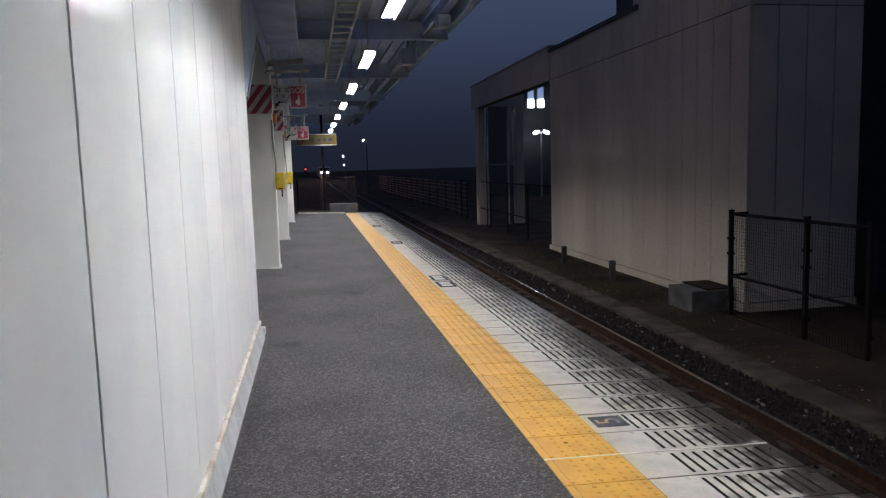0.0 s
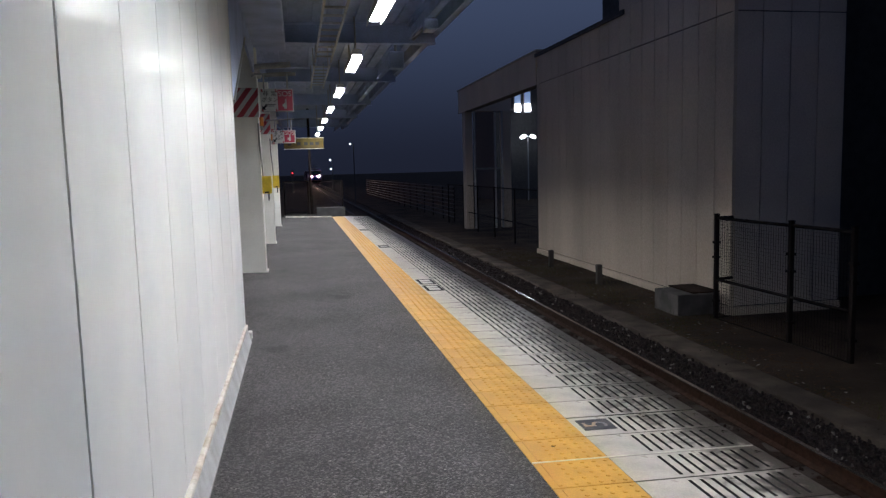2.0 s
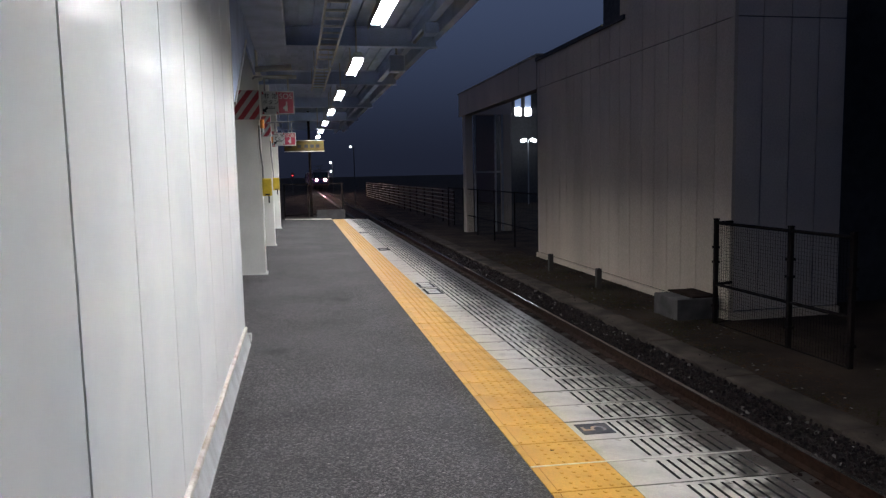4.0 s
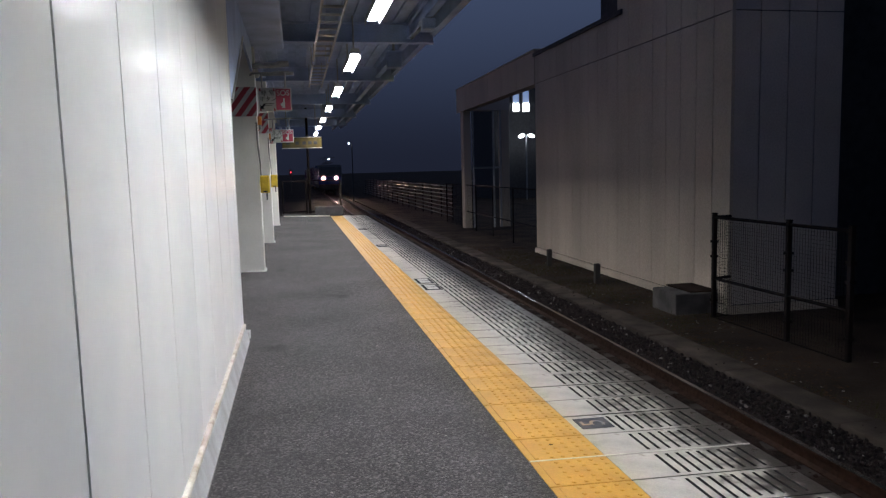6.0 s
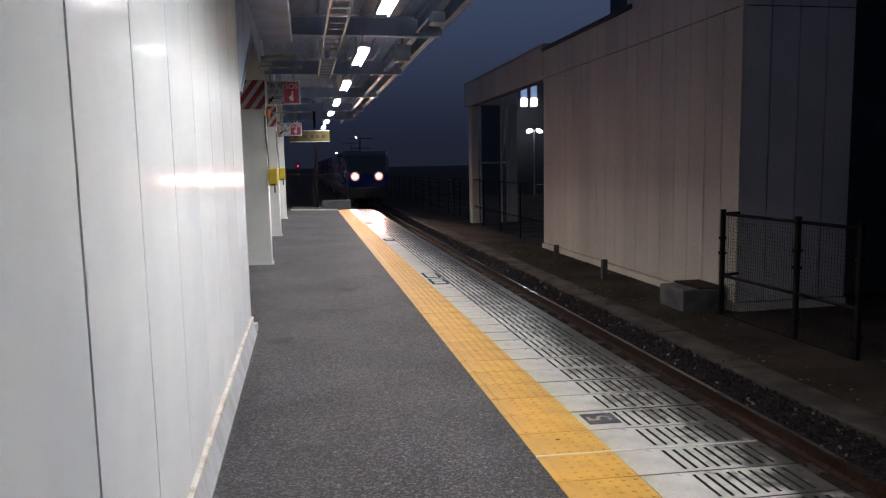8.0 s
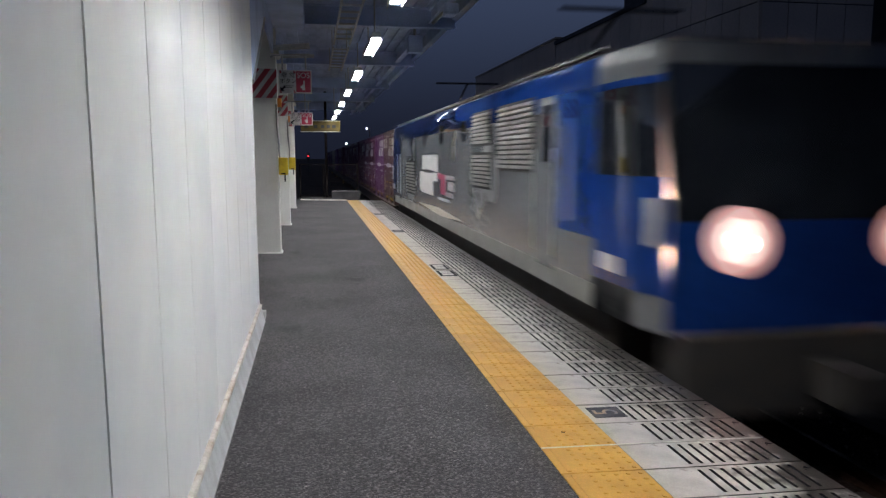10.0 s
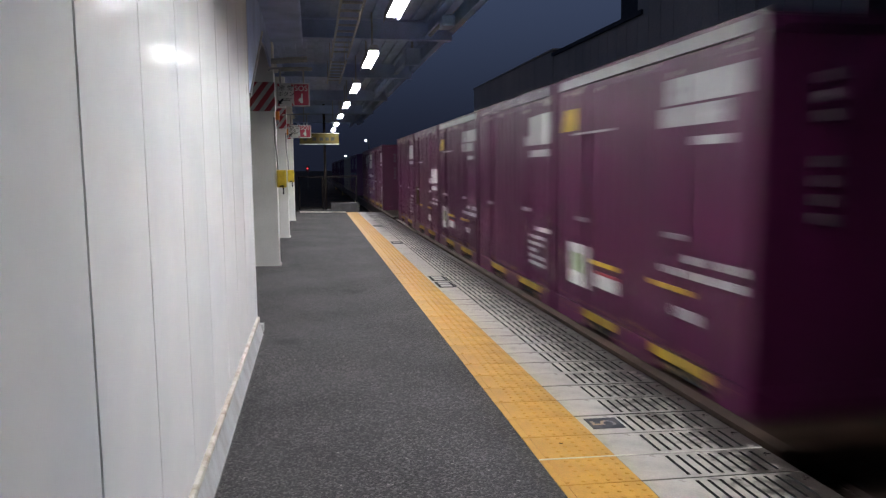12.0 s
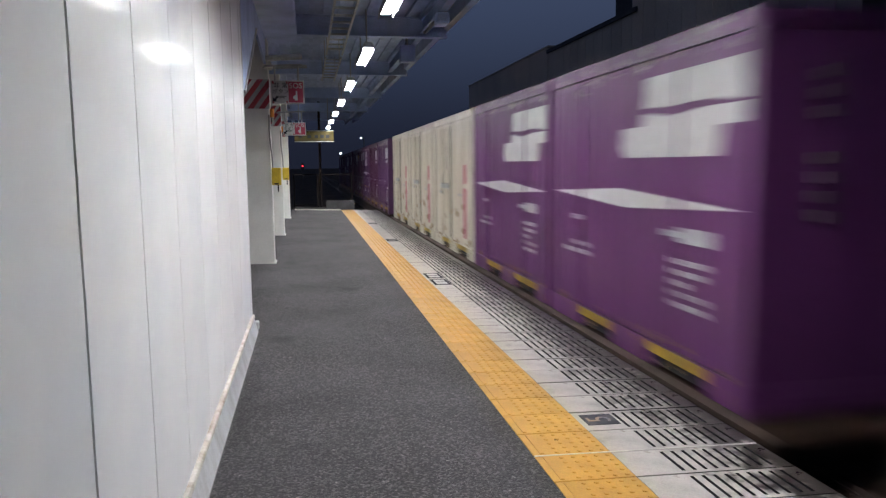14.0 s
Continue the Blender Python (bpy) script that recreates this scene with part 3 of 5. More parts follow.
# ---- the platform ----
def platform():
    plat = thing("platform", "asphalt station platform falling slightly towards the track", "platform", kind="structure")
    plat.rotation_euler = (0, radians(SLOPE), 0)
    bm = blocks((-6.0, YEL0 - 0.0015, PLAT_S, PLAT_N, -0.35, 0.0))
    part("asphalt_surface", bm, M["asphalt"], plat, "dark grey speckled asphalt with dark stains")
    part("base", blocks((-6.0, EDGE - 0.14, PLAT_S, PLAT_N + 0.2, -1.7, -0.36), (YEL0 - 0.004, EDGE - 0.03, PLAT_S, PLAT_N, -0.355, -0.075)), M["mortar"], plat, "rough concrete base of the platform")
    part("end_strip", blocks((-0.45, YEL0 - 0.02, PLAT_N - 0.42, PLAT_N - 0.30, 0.0, 0.035)), M["rusty_trim"], plat, "pale strip at the platform's end")
    # tactile tiles: 5 by 5 studs and one guiding bar on the inner side
    bm = bmesh.new()
    w, d = YEL1 - YEL0 - 0.003, PITCH - 0.009
    box(bm, 0, w, 0, d, -0.05, 0.004)
    bm.faces.ensure_lookup_table()
    bm.faces.remove(bm.faces[0])
    for i in range(5):
        for j in range(5):
            x, y = w - 0.03 - 0.06 * i, d * (j + 0.5) / 5
            bmesh.ops.create_cone(bm, cap_ends=False, segments=8, radius1=0.0125, radius2=0.011, depth=0.003, matrix=Matrix.Translation((x, y, 0.0055)))
            bmesh.ops.create_cone(bm, cap_ends=True, segments=8, radius1=0.011, radius2=0.0085, depth=0.001, matrix=Matrix.Translation((x, y, 0.0075)))
    box(bm, 0.035, 0.055, 0.015, d - 0.015, 0.004, 0.009)
    tile = mesh_of("tactile_tile", bm, M["yellow"])
    # edge paver: a plain margin, then a slotted grating
    bm = bmesh.new()
    W = EDGE - YEL1 - 0.002
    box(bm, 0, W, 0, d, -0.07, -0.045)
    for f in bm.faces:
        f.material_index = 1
    box(bm, 0, 0.245, 0, d, -0.045, 0.003)
    box(bm, 0.245, W, 0, 0.029, -0.045, 0.003)
    box(bm, 0.245, W, d - 0.029, d, -0.045, 0.003)
    n = 9
    step = (W - 0.245 - 0.05) / n
    for i in range(n):
        x = 0.245 + 0.018 + step * i
        box(bm, x, x + step - 0.018, 0.029, d - 0.029, -0.045, 0.003)
    box(bm, 0.245 + step * n, W, 0.029, d - 0.029, -0.045, 0.003)
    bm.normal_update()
    # slot walls are coloured near-black too, to deepen the shade in the slots
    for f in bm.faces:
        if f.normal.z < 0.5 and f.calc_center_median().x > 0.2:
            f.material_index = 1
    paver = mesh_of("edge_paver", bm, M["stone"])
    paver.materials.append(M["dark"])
    rnd = random.Random(9)
    k0 = int((PLAT_S + 0.3 - JOINT_Y) / PITCH)
    k1 = int((PLAT_N - 0.35 - JOINT_Y) / PITCH)
    for k in range(k0, k1 + 1):
        y = JOINT_Y + PITCH * k + 0.003
        a = new("tactile_tile", tile)
        a.parent = plat
        a.location = (YEL0, y, rnd.uniform(-0.001, 0.001))
        b = new("edge_paver", paver)
        b.parent = plat
        b.location = (YEL1 + 0.0005, y, rnd.uniform(-0.0015, 0.0015))
    part("pale_joint", blocks((YEL0, EDGE - 0.01, JOINT_Y - 0.006, JOINT_Y + 0.006, -0.01, 0.0055)), M["pale_mortar"], plat, "pale filled joint across the tiles")
    part("tile_stain", prism(bmesh.new(), [(1.243, 3.44), (1.262, 3.436), (1.272, 3.452), (1.255, 3.465)], "z", 0.0, 0.0052), M["tar"], plat, "small dark stain on a yellow tile")
    # door position marks on the margin of the pavers
    def mark(y, colour_bars):
        m = part("position_mark", blocks((YEL1 + 0.025, YEL1 + 0.235, y - 0.22, y + 0.22, 0.003, 0.0055)), M["ink"], plat, "dark square door position mark")
        for x0, x1, y0, y1, material in colour_bars:
            part("mark_figure", blocks((YEL1 + x0, YEL1 + x1, y + y0, y + y1, 0.0055, 0.0068)), material, m)
    yel, wh = M["sign_yellow"], M["white"]
    mk = part("position_mark", blocks((YEL1 + 0.035, YEL1 + 0.225, 3.63, 3.795, 0.003, 0.0055)), M["worn_ink"], plat, "dark door position mark with a figure five")
    words("mark_figure", "5", 0.20, M["worn_tan"], mk, pose(YEL1 + 0.13, 3.712, 0.0062, 0, 0, 90))
    for y in (8.82, 9.36):
        mark(y, [(0.06, 0.20, -0.165, -0.02, wh), (0.06, 0.20, 0.02, 0.165, wh)])
    mark(14.2, [(0.06, 0.20, -0.05, 0.05, wh)])
    mark(18.6, [(0.06, 0.20, -0.05, 0.05, wh)])


# ---- the white wall beside the camera ----
def left_wall():
    wall = thing("wall_west", "white glossy metal panel wall beside the platform", "wall", kind="structure")
    part("backing", blocks((WALL_X - 0.18, WALL_X - 0.014, -9, WALL_END - 0.01, -0.3, 3.6)), M["joint"], wall)
    pitch = 0.623
    y1 = 1.675 - 17 * pitch
    edges = [y1 + pitch * k for k in range(25)]
    edges = [e for e in edges if e < WALL_END - 0.1] + [WALL_END]
    for a, b in zip(edges, edges[1:]):
        wide = 0.012 if abs(b - 1.675) < 0.01 else 0.006
        part("wall_panel", blocks((WALL_X - 0.012, WALL_X, a + 0.005, b - wide, 0.15, 3.55)), M["panel"], wall)
    part("skirting_trim", rounded(WALL_X - 0.01, WALL_X + 0.024, -9, 3.03, 0.135, 0.165, 0.006, 1), M["rusty_trim"], wall, "aged cream trim strip")
    part("skirting_trim", rounded(WALL_X - 0.01, WALL_X + 0.024, 3.04, WALL_END + 0.01, 0.135, 0.165, 0.006, 1), M["rusty_trim"], wall, "aged cream trim strip")
    y = -9.0
    while y < WALL_END - 0.05:
        b = min(y + 1.87, WALL_END + 0.005)
        part("skirting_board", prism(bmesh.new(), [(WALL_X - 0.01, 0.012), (WALL_X + 0.047, 0.012), (WALL_X + 0.018, 0.134), (WALL_X - 0.01, 0.134)], "y", y + 0.003, b), M["skirting"], wall)
        y += 1.87
    bm = bmesh.new()
    prism(bm, [(WALL_X, -0.02), (WALL_X + 0.064, -0.02), (WALL_X + 0.060, 0.006), (WALL_X + 0.050, 0.011), (WALL_X, 0.011)], "y", -9, WALL_END + 0.02)
    part("cove", bm, M["cove"], wall, "pale grey cove at the foot of the wall")
    part("end_cap", rounded(WALL_X - 0.2, WALL_X + 0.004, WALL_END, WALL_END + 0.02, 0.0, 3.55, 0.003, 1), M["panel"], wall)
    bm = bmesh.new()
    prism(bm, [(WALL_END + 0.03, 2.02), (6.75, 2.10), (8.72, 2.99), (10.68, 2.86), (10.68, 3.56), (WALL_END + 0.03, 3.56)], "x", WALL_X - 0.06, WALL_X - 0.03)
    part("bulkhead_cladding", bm, M["veil_blue_steel"], wall, "dark cladding with a slanted end above the wall")
    bm = bmesh.new()
    prism(bm, [(6.75, 2.07), (8.74, 2.97), (8.72, 2.995), (6.73, 2.095)], "x", WALL_X - 0.07, WALL_X - 0.015)
    part("cladding_edge", bm, M["white"], wall, "white edge trim")
    part("foot_bracket", rounded(WALL_X + 0.005, WALL_X + 0.05, WALL_END + 0.03, WALL_END + 0.12, 0.02, 0.09, 0.008), M["white"], wall, "small white bracket at the wall's foot")


# ---- columns, signs and call boxes under the canopy ----
def column(y):
    col = thing("canopy_column", "cream painted square canopy column with striped warning band", "column", (-0.65, y, 0.0), group="canopy columns")
    part("shaft", rounded(-0.22, 0.15, 0.0, 0.30, -0.02, 3.6, 0.012), M["column"], col)
    part("foot_plate", rounded(-0.24, 0.17, -0.02, 0.32, -0.02, 0.03, 0.006, 1), M["column"], col)
    band = part("warning_band", blocks((-0.226, 0.156, -0.006, 0.306, 2.25, 2.66)), M["white"], col, "white band with slanting red stripes")
    h = 0.41
    for k in range(-3, 4):
        a = -0.156 + k * 0.155
        pts = []
        for x, z in ((a, 0), (a + 0.085, 0), (a + 0.085 + h * 0.75, h), (a + h * 0.75, h)):
            pts.append((x, z))
        # clip the stripe to the band
        out = pts
        for lim, sign in ((-0.226, 1), (0.156, -1)):
            res = []
            for i in range(len(out)):
                p, q = out[i], out[(i + 1) % len(out)]
                pin, qin = sign * (p[0] - lim) >= 0, sign * (q[0] - lim) >= 0
                if pin:
                    res.append(p)
                if pin != qin:
                    f = (lim - p[0]) / (q[0] - p[0])
                    res.append((lim, p[1] + f * (q[1] - p[1])))
            out = res
        if len(out) > 2:
            bm = bmesh.new()
            prism(bm, [(x, 2.25 + z) for x, z in out], "y", -0.009, -0.006)
            part("stripe", bm, M["stripe_red"], band)
    # haunch that carries the canopy beam
    bm = bmesh.new()
    prism(bm, [(-0.15, 2.80), (0.20, 2.80), (0.22, 2.84), (0.02, 3.34), (-0.15, 3.34)], "y", 0.06, 0.10)
    part("haunch", bm, M["column"], col, "cream triangular haunch plate")
    return col


def sos_sign(y, z0, size):
    s = thing("emergency_sign", "red and white emergency button sign hung beside a column", "sign", (0, y, z0), group="emergency signs")
    k = size
    part("arm", rod(bmesh.new(), (-0.52, 0.03, 0.30 * k + 0.22), (-0.02, 0.03, 0.30 * k + 0.24), 0.014), M["galv"], s)
    part("bracket", rod(bmesh.new(), (-0.52, 0.02, 0.30 * k + 0.22), (-0.56, 0.20, 0.30 * k + 0.22), 0.016), M["galv"], s)
    for hx in (-0.40, -0.08):
        part("hanger", rod(bmesh.new(), (hx, 0.03, 0.3 * k), (hx, 0.03, 0.30 * k + 0.23), 0.012), M["galv"], s)
    board = part("board", rounded(-0.45, 0.0, 0.0, 0.05, 0.0, 0.32 * k, 0.008), M["white"], s, "white sign board")
    part("red_field", blocks((-0.218, -0.016, -0.004, 0.0, 0.016, 0.304 * k)), M["red"], board)
    words("sos", "SOS", 0.105, M["white"], board, pose(-0.117, -0.0055, 0.245 * k) @ FACE_S)
    bm = blocks((-0.135, -0.095, -0.008, -0.004, 0.045, 0.12), (-0.118, -0.098, -0.008, -0.004, 0.12, 0.175), (-0.155, -0.135, -0.008, -0.004, 0.07, 0.105))
    part("finger_pictogram", bm, M["white"], board)
    words("caption", "非 常", 0.085, M["ink"], board, pose(-0.325, -0.002, 0.245 * k) @ FACE_S)
    words("caption", "ボタン", 0.075, M["ink"], board, pose(-0.325, -0.002, 0.165 * k) @ FACE_S)
    part("small_print", blocks((-0.39, -0.25, -0.003, 0.0, 0.098, 0.106), (-0.39, -0.27, -0.003, 0.0, 0.078, 0.086)), M["ink"], board)
    for x, z in ((-0.44, 0.27), (-0.44, 0.0), (-0.25, 0.0), (-0.25, 0.27)):
        bm = bmesh.new()
        prism(bm, [(x, z * k + 0.005), (x + 0.03, z * k + 0.005), (x + 0.012, z * k + 0.042), (x, z * k + 0.042)], "y", -0.003, 0.0)
        part("hazard_corner", bm, M["stripe_red"], board)
    bm = bmesh.new()
    prism(bm, [(-0.435, 0.03), (-0.375, 0.03), (-0.395, 0.05), (-0.36, 0.085), (-0.38, 0.105), (-0.415, 0.07), (-0.435, 0.09)], "y", -0.003, 0.0)
    part("arrow", bm, M["ink"], board)
    return s


def call_box(y):
    c = thing("emergency_call_box", "yellow emergency call box on the column's side", "call box", (-0.43, y, 1.16), group="call boxes")
    part("case", rounded(-0.065, 0.065, -0.05, 0.07, 0.0, 0.25, 0.012), M["box_yellow"], c)
    part("cover", rounded(-0.052, 0.052, -0.058, -0.05, 0.06, 0.235, 0.004, 1), M["box_yellow"], c)
    part("latch", blocks((-0.03, 0.03, -0.062, -0.05, 0.01, 0.03)), M["ink"], c)
    part("pull_cord", rod(bmesh.new(), (0.02, 0, -0.10), (0.02, 0, 0.0), 0.010), M["ink"], c)
    bm = bmesh.new()
    pts = [(-0.05, 0.02, 0.25), (-0.052, 0.02, 0.42), (-0.075, 0.02, 0.70), (-0.078, 0.02, 1.0)]
    for a, b in zip(pts, pts[1:]):
        rod(bm, a, b, 0.013)
    part("conduit", bm, M["conduit"], c)
    lamp = part("beacon", rod(bmesh.new(), (-0.03, 0.0, 0.96), (-0.03, 0.0, 1.08), 0.03, 12), M["orange"], c, "orange warning beacon")
    part("beacon_base", rod(bmesh.new(), (-0.03, 0.0, 0.90), (-0.03, 0.0, 0.96), 0.022, 12), M["conduit"], lamp)


def hanging_board():
    b = thing("hanging_sign", "long yellow hanging sign board with worn lettering", "sign", (-0.37, 23.5, 2.22))
    board = part("board", rounded(0, 1.22, -0.06, 0.06, 0, 0.32, 0.01), M["sign_yellow"], b)
    part("rim", blocks((-0.01, 1.23, -0.065, 0.065, -0.02, 0.0), (-0.01, 1.23, -0.065, 0.065, 0.32, 0.335)), M["galv"], b)
    for x in (0.12, 0.40, 0.62, 0.80, 0.97):
        part("lettering", blocks((x, x + 0.11, -0.063, -0.06, 0.10, 0.20)), M["ink"], board)
    for x in (0.15, 1.05):
        part("hanger", rod(bmesh.new(), (x, 0, 0.33), (x, 0, 1.38), 0.015), M["galv"], b)


# ---- canopy ----
def canopy():
    can = thing("ceiling", "dark blue-grey underside of the platform canopy", "ceiling", kind="structure")
    bm = blocks((-6.4, 2.15, -9, 34, 3.62, 3.70), (2.05, 2.15, -9, 34, 3.42, 3.62))
    x = -6.3
    while x < 2.1:
        box(bm, x, x + 0.07, -9, 34, 3.575, 3.62)
        x += 0.20
    part("roof_deck", bm, M["roof_deck"], can)
    for y in (-4.2, 0.9, 5.9, 10.85, 15.35, 20.45, 25.3, 30.0):
        bm = blocks((-6.3, 2.1, y - 0.008, y + 0.008, 3.30, 3.56), (-6.3, 2.1, y - 0.08, y + 0.08, 3.29, 3.305), (-6.3, 2.1, y - 0.08, y + 0.08, 3.555, 3.57))
        part("cross_beam", bm, M["veil_blue_steel"], can)
    for x in (-0.55, 1.75):
        bm = blocks((x - 0.006, x + 0.006, -9, 34, 3.36, 3.54), (x - 0.05, x + 0.05, -9, 34, 3.35, 3.362), (x - 0.05, x + 0.05, -9, 34, 3.538, 3.55))
        part("purlin", bm, M["veil_blue_steel"], can)
    part("bulkhead", rounded(-0.75, -0.08, -9, 11.0, 3.22, 3.40, 0.02), M["veil_blue_steel"], can, "dark blue boxed duct above the wall")
    part("gutter_pipe", rod(rod(bmesh.new(), (-0.55, 10.6, 2.92), (-0.02, 10.6, 2.96), 0.04), (-0.55, 13.0, 3.12), (0.05, 13.0, 3.14), 0.03), M["galv"], can)


def cable_ladder():
    for y0, y1 in ((2.0, 12.0), (12.35, 15.6)):
        c = thing("cable_ladder", "grey steel cable ladder hung under the canopy", "cable tray", (0.36, 0, 3.2), group="cable ladders")
        for x in (0.0, 0.25):
            part("side_rail", blocks((x - 0.012, x + 0.012, y0, y1, -0.014, 0.014)), M["galv"], c)
        me = mesh_of("rung", blocks((0.0, 0.25, -0.014, 0.014, -0.012, 0.012)), M["galv"])
        for k in range(int((y1 - y0) / 0.42)):
            ob = new("rung", me)
            ob.parent = c
            ob.location = (0, y0 + 0.2 + 0.42 * k, 0)
        for y in (y0 + 0.6, y1 - 0.6):
            for hx in (0, 0.25):
                part("hanger", rod(bmesh.new(), (hx, y, 0), (hx, y, 0.4), 0.008), M["galv"], c)


def strip_light(y, x=LAMP_X, lips=(-0.072, -0.049)):
    s = thing("strip_light", "lit white LED strip light under the canopy", "ceiling light", (x, y, LAMP_Z), group="platform lights")
    a, b = lips
    bm = bmesh.new()
    prism(bm, [(-0.085, a), (-0.075, 0.03), (-0.05, 0.075), (0.05, 0.075), (0.075, 0.03), (0.0815, b), (0.0765, b), (0.070, 0.0), (-0.070, 0.0), (-0.080, a)], "y", -0.83, 0.83)
    part("housing", bm, M["housing"], s)
    part("diffuser", rounded(-0.052, 0.052, -0.82, 0.82, -0.012, -0.002, 0.004, 1), M["tube"], s, "glowing white diffuser")
    for k in (-0.6, 0.6):
        part("hanger", rod(bmesh.new(), (0, k, 0.07), (0, k, 0.56), 0.012), M["galv"], s)


def loudspeaker():
    s = thing("loudspeaker", "grey box loudspeaker under the canopy", "loudspeaker", (1.62, 11.7, 3.05))
    part("case", rounded(-0.12, 0.12, -0.1, 0.1, 0, 0.26, 0.02), M["veil_blue_steel"], s)
    part("bracket", rod(bmesh.new(), (0, 0, 0.25), (0, 0, 0.5), 0.02), M["galv"], s)
    c = thing("camera_arm", "grey surveillance camera on a slanted arm under the canopy", "camera", (1.75, 9.4, 3.1))
    part("arm", rod(bmesh.new(), (-0.2, 0.1, 0.02), (0.12, -0.2, 0.34), 0.022), M["galv"], c)
    part("case", rounded(-0.09, 0.09, -0.18, 0.12, 0.10, 0.24, 0.03), M["veil_blue_steel"], c)


# ---- far end of the platform ----
def end_fence():
    f = thing("end_fence", "grey steel mesh fence closing the platform's end", "fence", (0, PLAT_N + 0.1, 0))
    posts = (-0.46, 0.32, 0.42, 1.46)
    for x in posts:
        part("post", rounded(x - 0.025, x + 0.025, -0.025, 0.025, -0.2, 1.19, 0.006, 1), M["fence"], f)
    for x0, x1 in ((-0.46, 0.32), (0.42, 1.46)):
        part("rail", blocks((x0, x1, -0.018, 0.018, 1.15, 1.185)), M["fence"], f)
        part("rail", blocks((x0, x1, -0.018, 0.018, 0.12, 0.155)), M["fence"], f)
        bm = bmesh.new()
        x = x0 + 0.05
        while x < x1:
            box(bm, x - 0.002, x + 0.002, -0.002, 0.002, 0.15, 1.15)
            x += 0.05
        z = 0.2
        while z < 1.15:
            box(bm, x0, x1, -0.002, 0.002, z - 0.002, z + 0.002)
            z += 0.1
        part("mesh_panel", bm, M["fence"], f)
    p = solid("planter_box", rounded(0.58, 1.52, PLAT_N - 0.28, PLAT_N - 0.02, -0.02, 0.30, 0.015), M["night"], "low grey concrete box in front of the end fence", "box")
    solid("end_step", blocks((-0.5, 1.05, PLAT_N - 0.2, PLAT_N + 0.3, -0.02, 0.06)), M["under"], "dark step at the end of the platform", "step")
    m = thing("utility_pole", "thin dark steel pole behind the platform's fence", "pole", (0.43, PLAT_N + 0.5, -1.3))
    part("shaft", rod(bmesh.new(), (0, 0, 0), (0, 0, 5.0), 0.045, 10), M["fence"], m)


# ---- buildings and yard beyond the track ----
def building():
    b = thing("trackside_building", "tall beige panelled building beside the track", "building", (0, 0, 0))
    X, Y0, Y1 = 7.25, 11.2, 21.5
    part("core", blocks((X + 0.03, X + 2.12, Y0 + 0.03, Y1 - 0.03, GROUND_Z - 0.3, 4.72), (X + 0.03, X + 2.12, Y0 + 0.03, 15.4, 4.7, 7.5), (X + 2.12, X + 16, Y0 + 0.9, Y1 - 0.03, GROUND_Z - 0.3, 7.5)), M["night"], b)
    y = Y0
    while y < Y1 - 0.01:
        y2 = min(y + 0.56, Y1)
        part("facade_panel", blocks((X, X + 0.03, y + 0.009, y2 - 0.009, GROUND_Z + 0.16, 3.93)), M["facade"], b)
        part("upper_panel", blocks((X, X + 0.03, y + 0.009, y2 - 0.009, 3.95, 4.75 if y > 15.2 else 7.5)), M["facade"], b)
        y = y2
    x = X
    while x < X + 2.10:
        x2 = min(x + 0.53, X + 2.12)
        part("side_panel", blocks((x + 0.009, x2 - 0.009, Y0, Y0 + 0.03, GROUND_Z + 0.16, 3.93)), M["facade_side"], b)
        part("side_panel", blocks((x + 0.009, x2 - 0.009, Y0, Y0 + 0.03, 3.95, 7.5)), M["facade_side"], b)
        x = x2
    part("plinth", blocks((X - 0.06, X + 0.03, Y0 - 0.06, Y1, GROUND_Z - 0.3, GROUND_Z + 0.14), (X + 0.03, X + 2.12, Y0 - 0.06, Y0 + 0.03, GROUND_Z - 0.3, GROUND_Z + 0.14)), M["facade"], b, "pale base course of the building")
    part("corner_trim", blocks((X - 0.015, X + 0.05, Y0 - 0.015, Y0 + 0.04, GROUND_Z + 0.14, 7.5)), M["facade"], b)
    part("roof", blocks((X - 0.05, X + 16, 15.4, Y1 + 0.05, 4.75, 4.85), (X - 0.05, X + 16, Y0 - 0.05, 15.45, 7.5, 7.6)), M["night"], b)
    # added block, out of view: cuts the eastern sky light on the fenced ground
    e = thing("neighbour_building", "unseen dark block added to keep sky light off the yard", "building", (11.0, -30.0, GROUND_Z))
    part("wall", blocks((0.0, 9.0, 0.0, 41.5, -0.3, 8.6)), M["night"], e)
    part("roof", blocks((-0.1, 9.1, -0.1, 41.6, 8.6, 8.75)), M["under"], e)
    k = thing("concrete_block", "grey concrete equipment block at the building's foot", "concrete block", (6.36, 11.38, GROUND_Z))
    part("block", rounded(0.0, 0.80, 0.0, 0.85, -0.1, 0.37, 0.015), M["block_grey"], k)
    part("slab", rounded(0.30, 0.82, 0.03, 0.9, 0.373, 0.40, 0.006, 1), M["deck"], k)
    for y in (15.1, 18.25):
        solid("marker_post", rounded(6.44, 6.56, y - 0.06, y + 0.06, GROUND_Z - 0.1, -0.75, 0.012), M["under"], "short dark grey marker post in the soil", "post", group="marker posts")


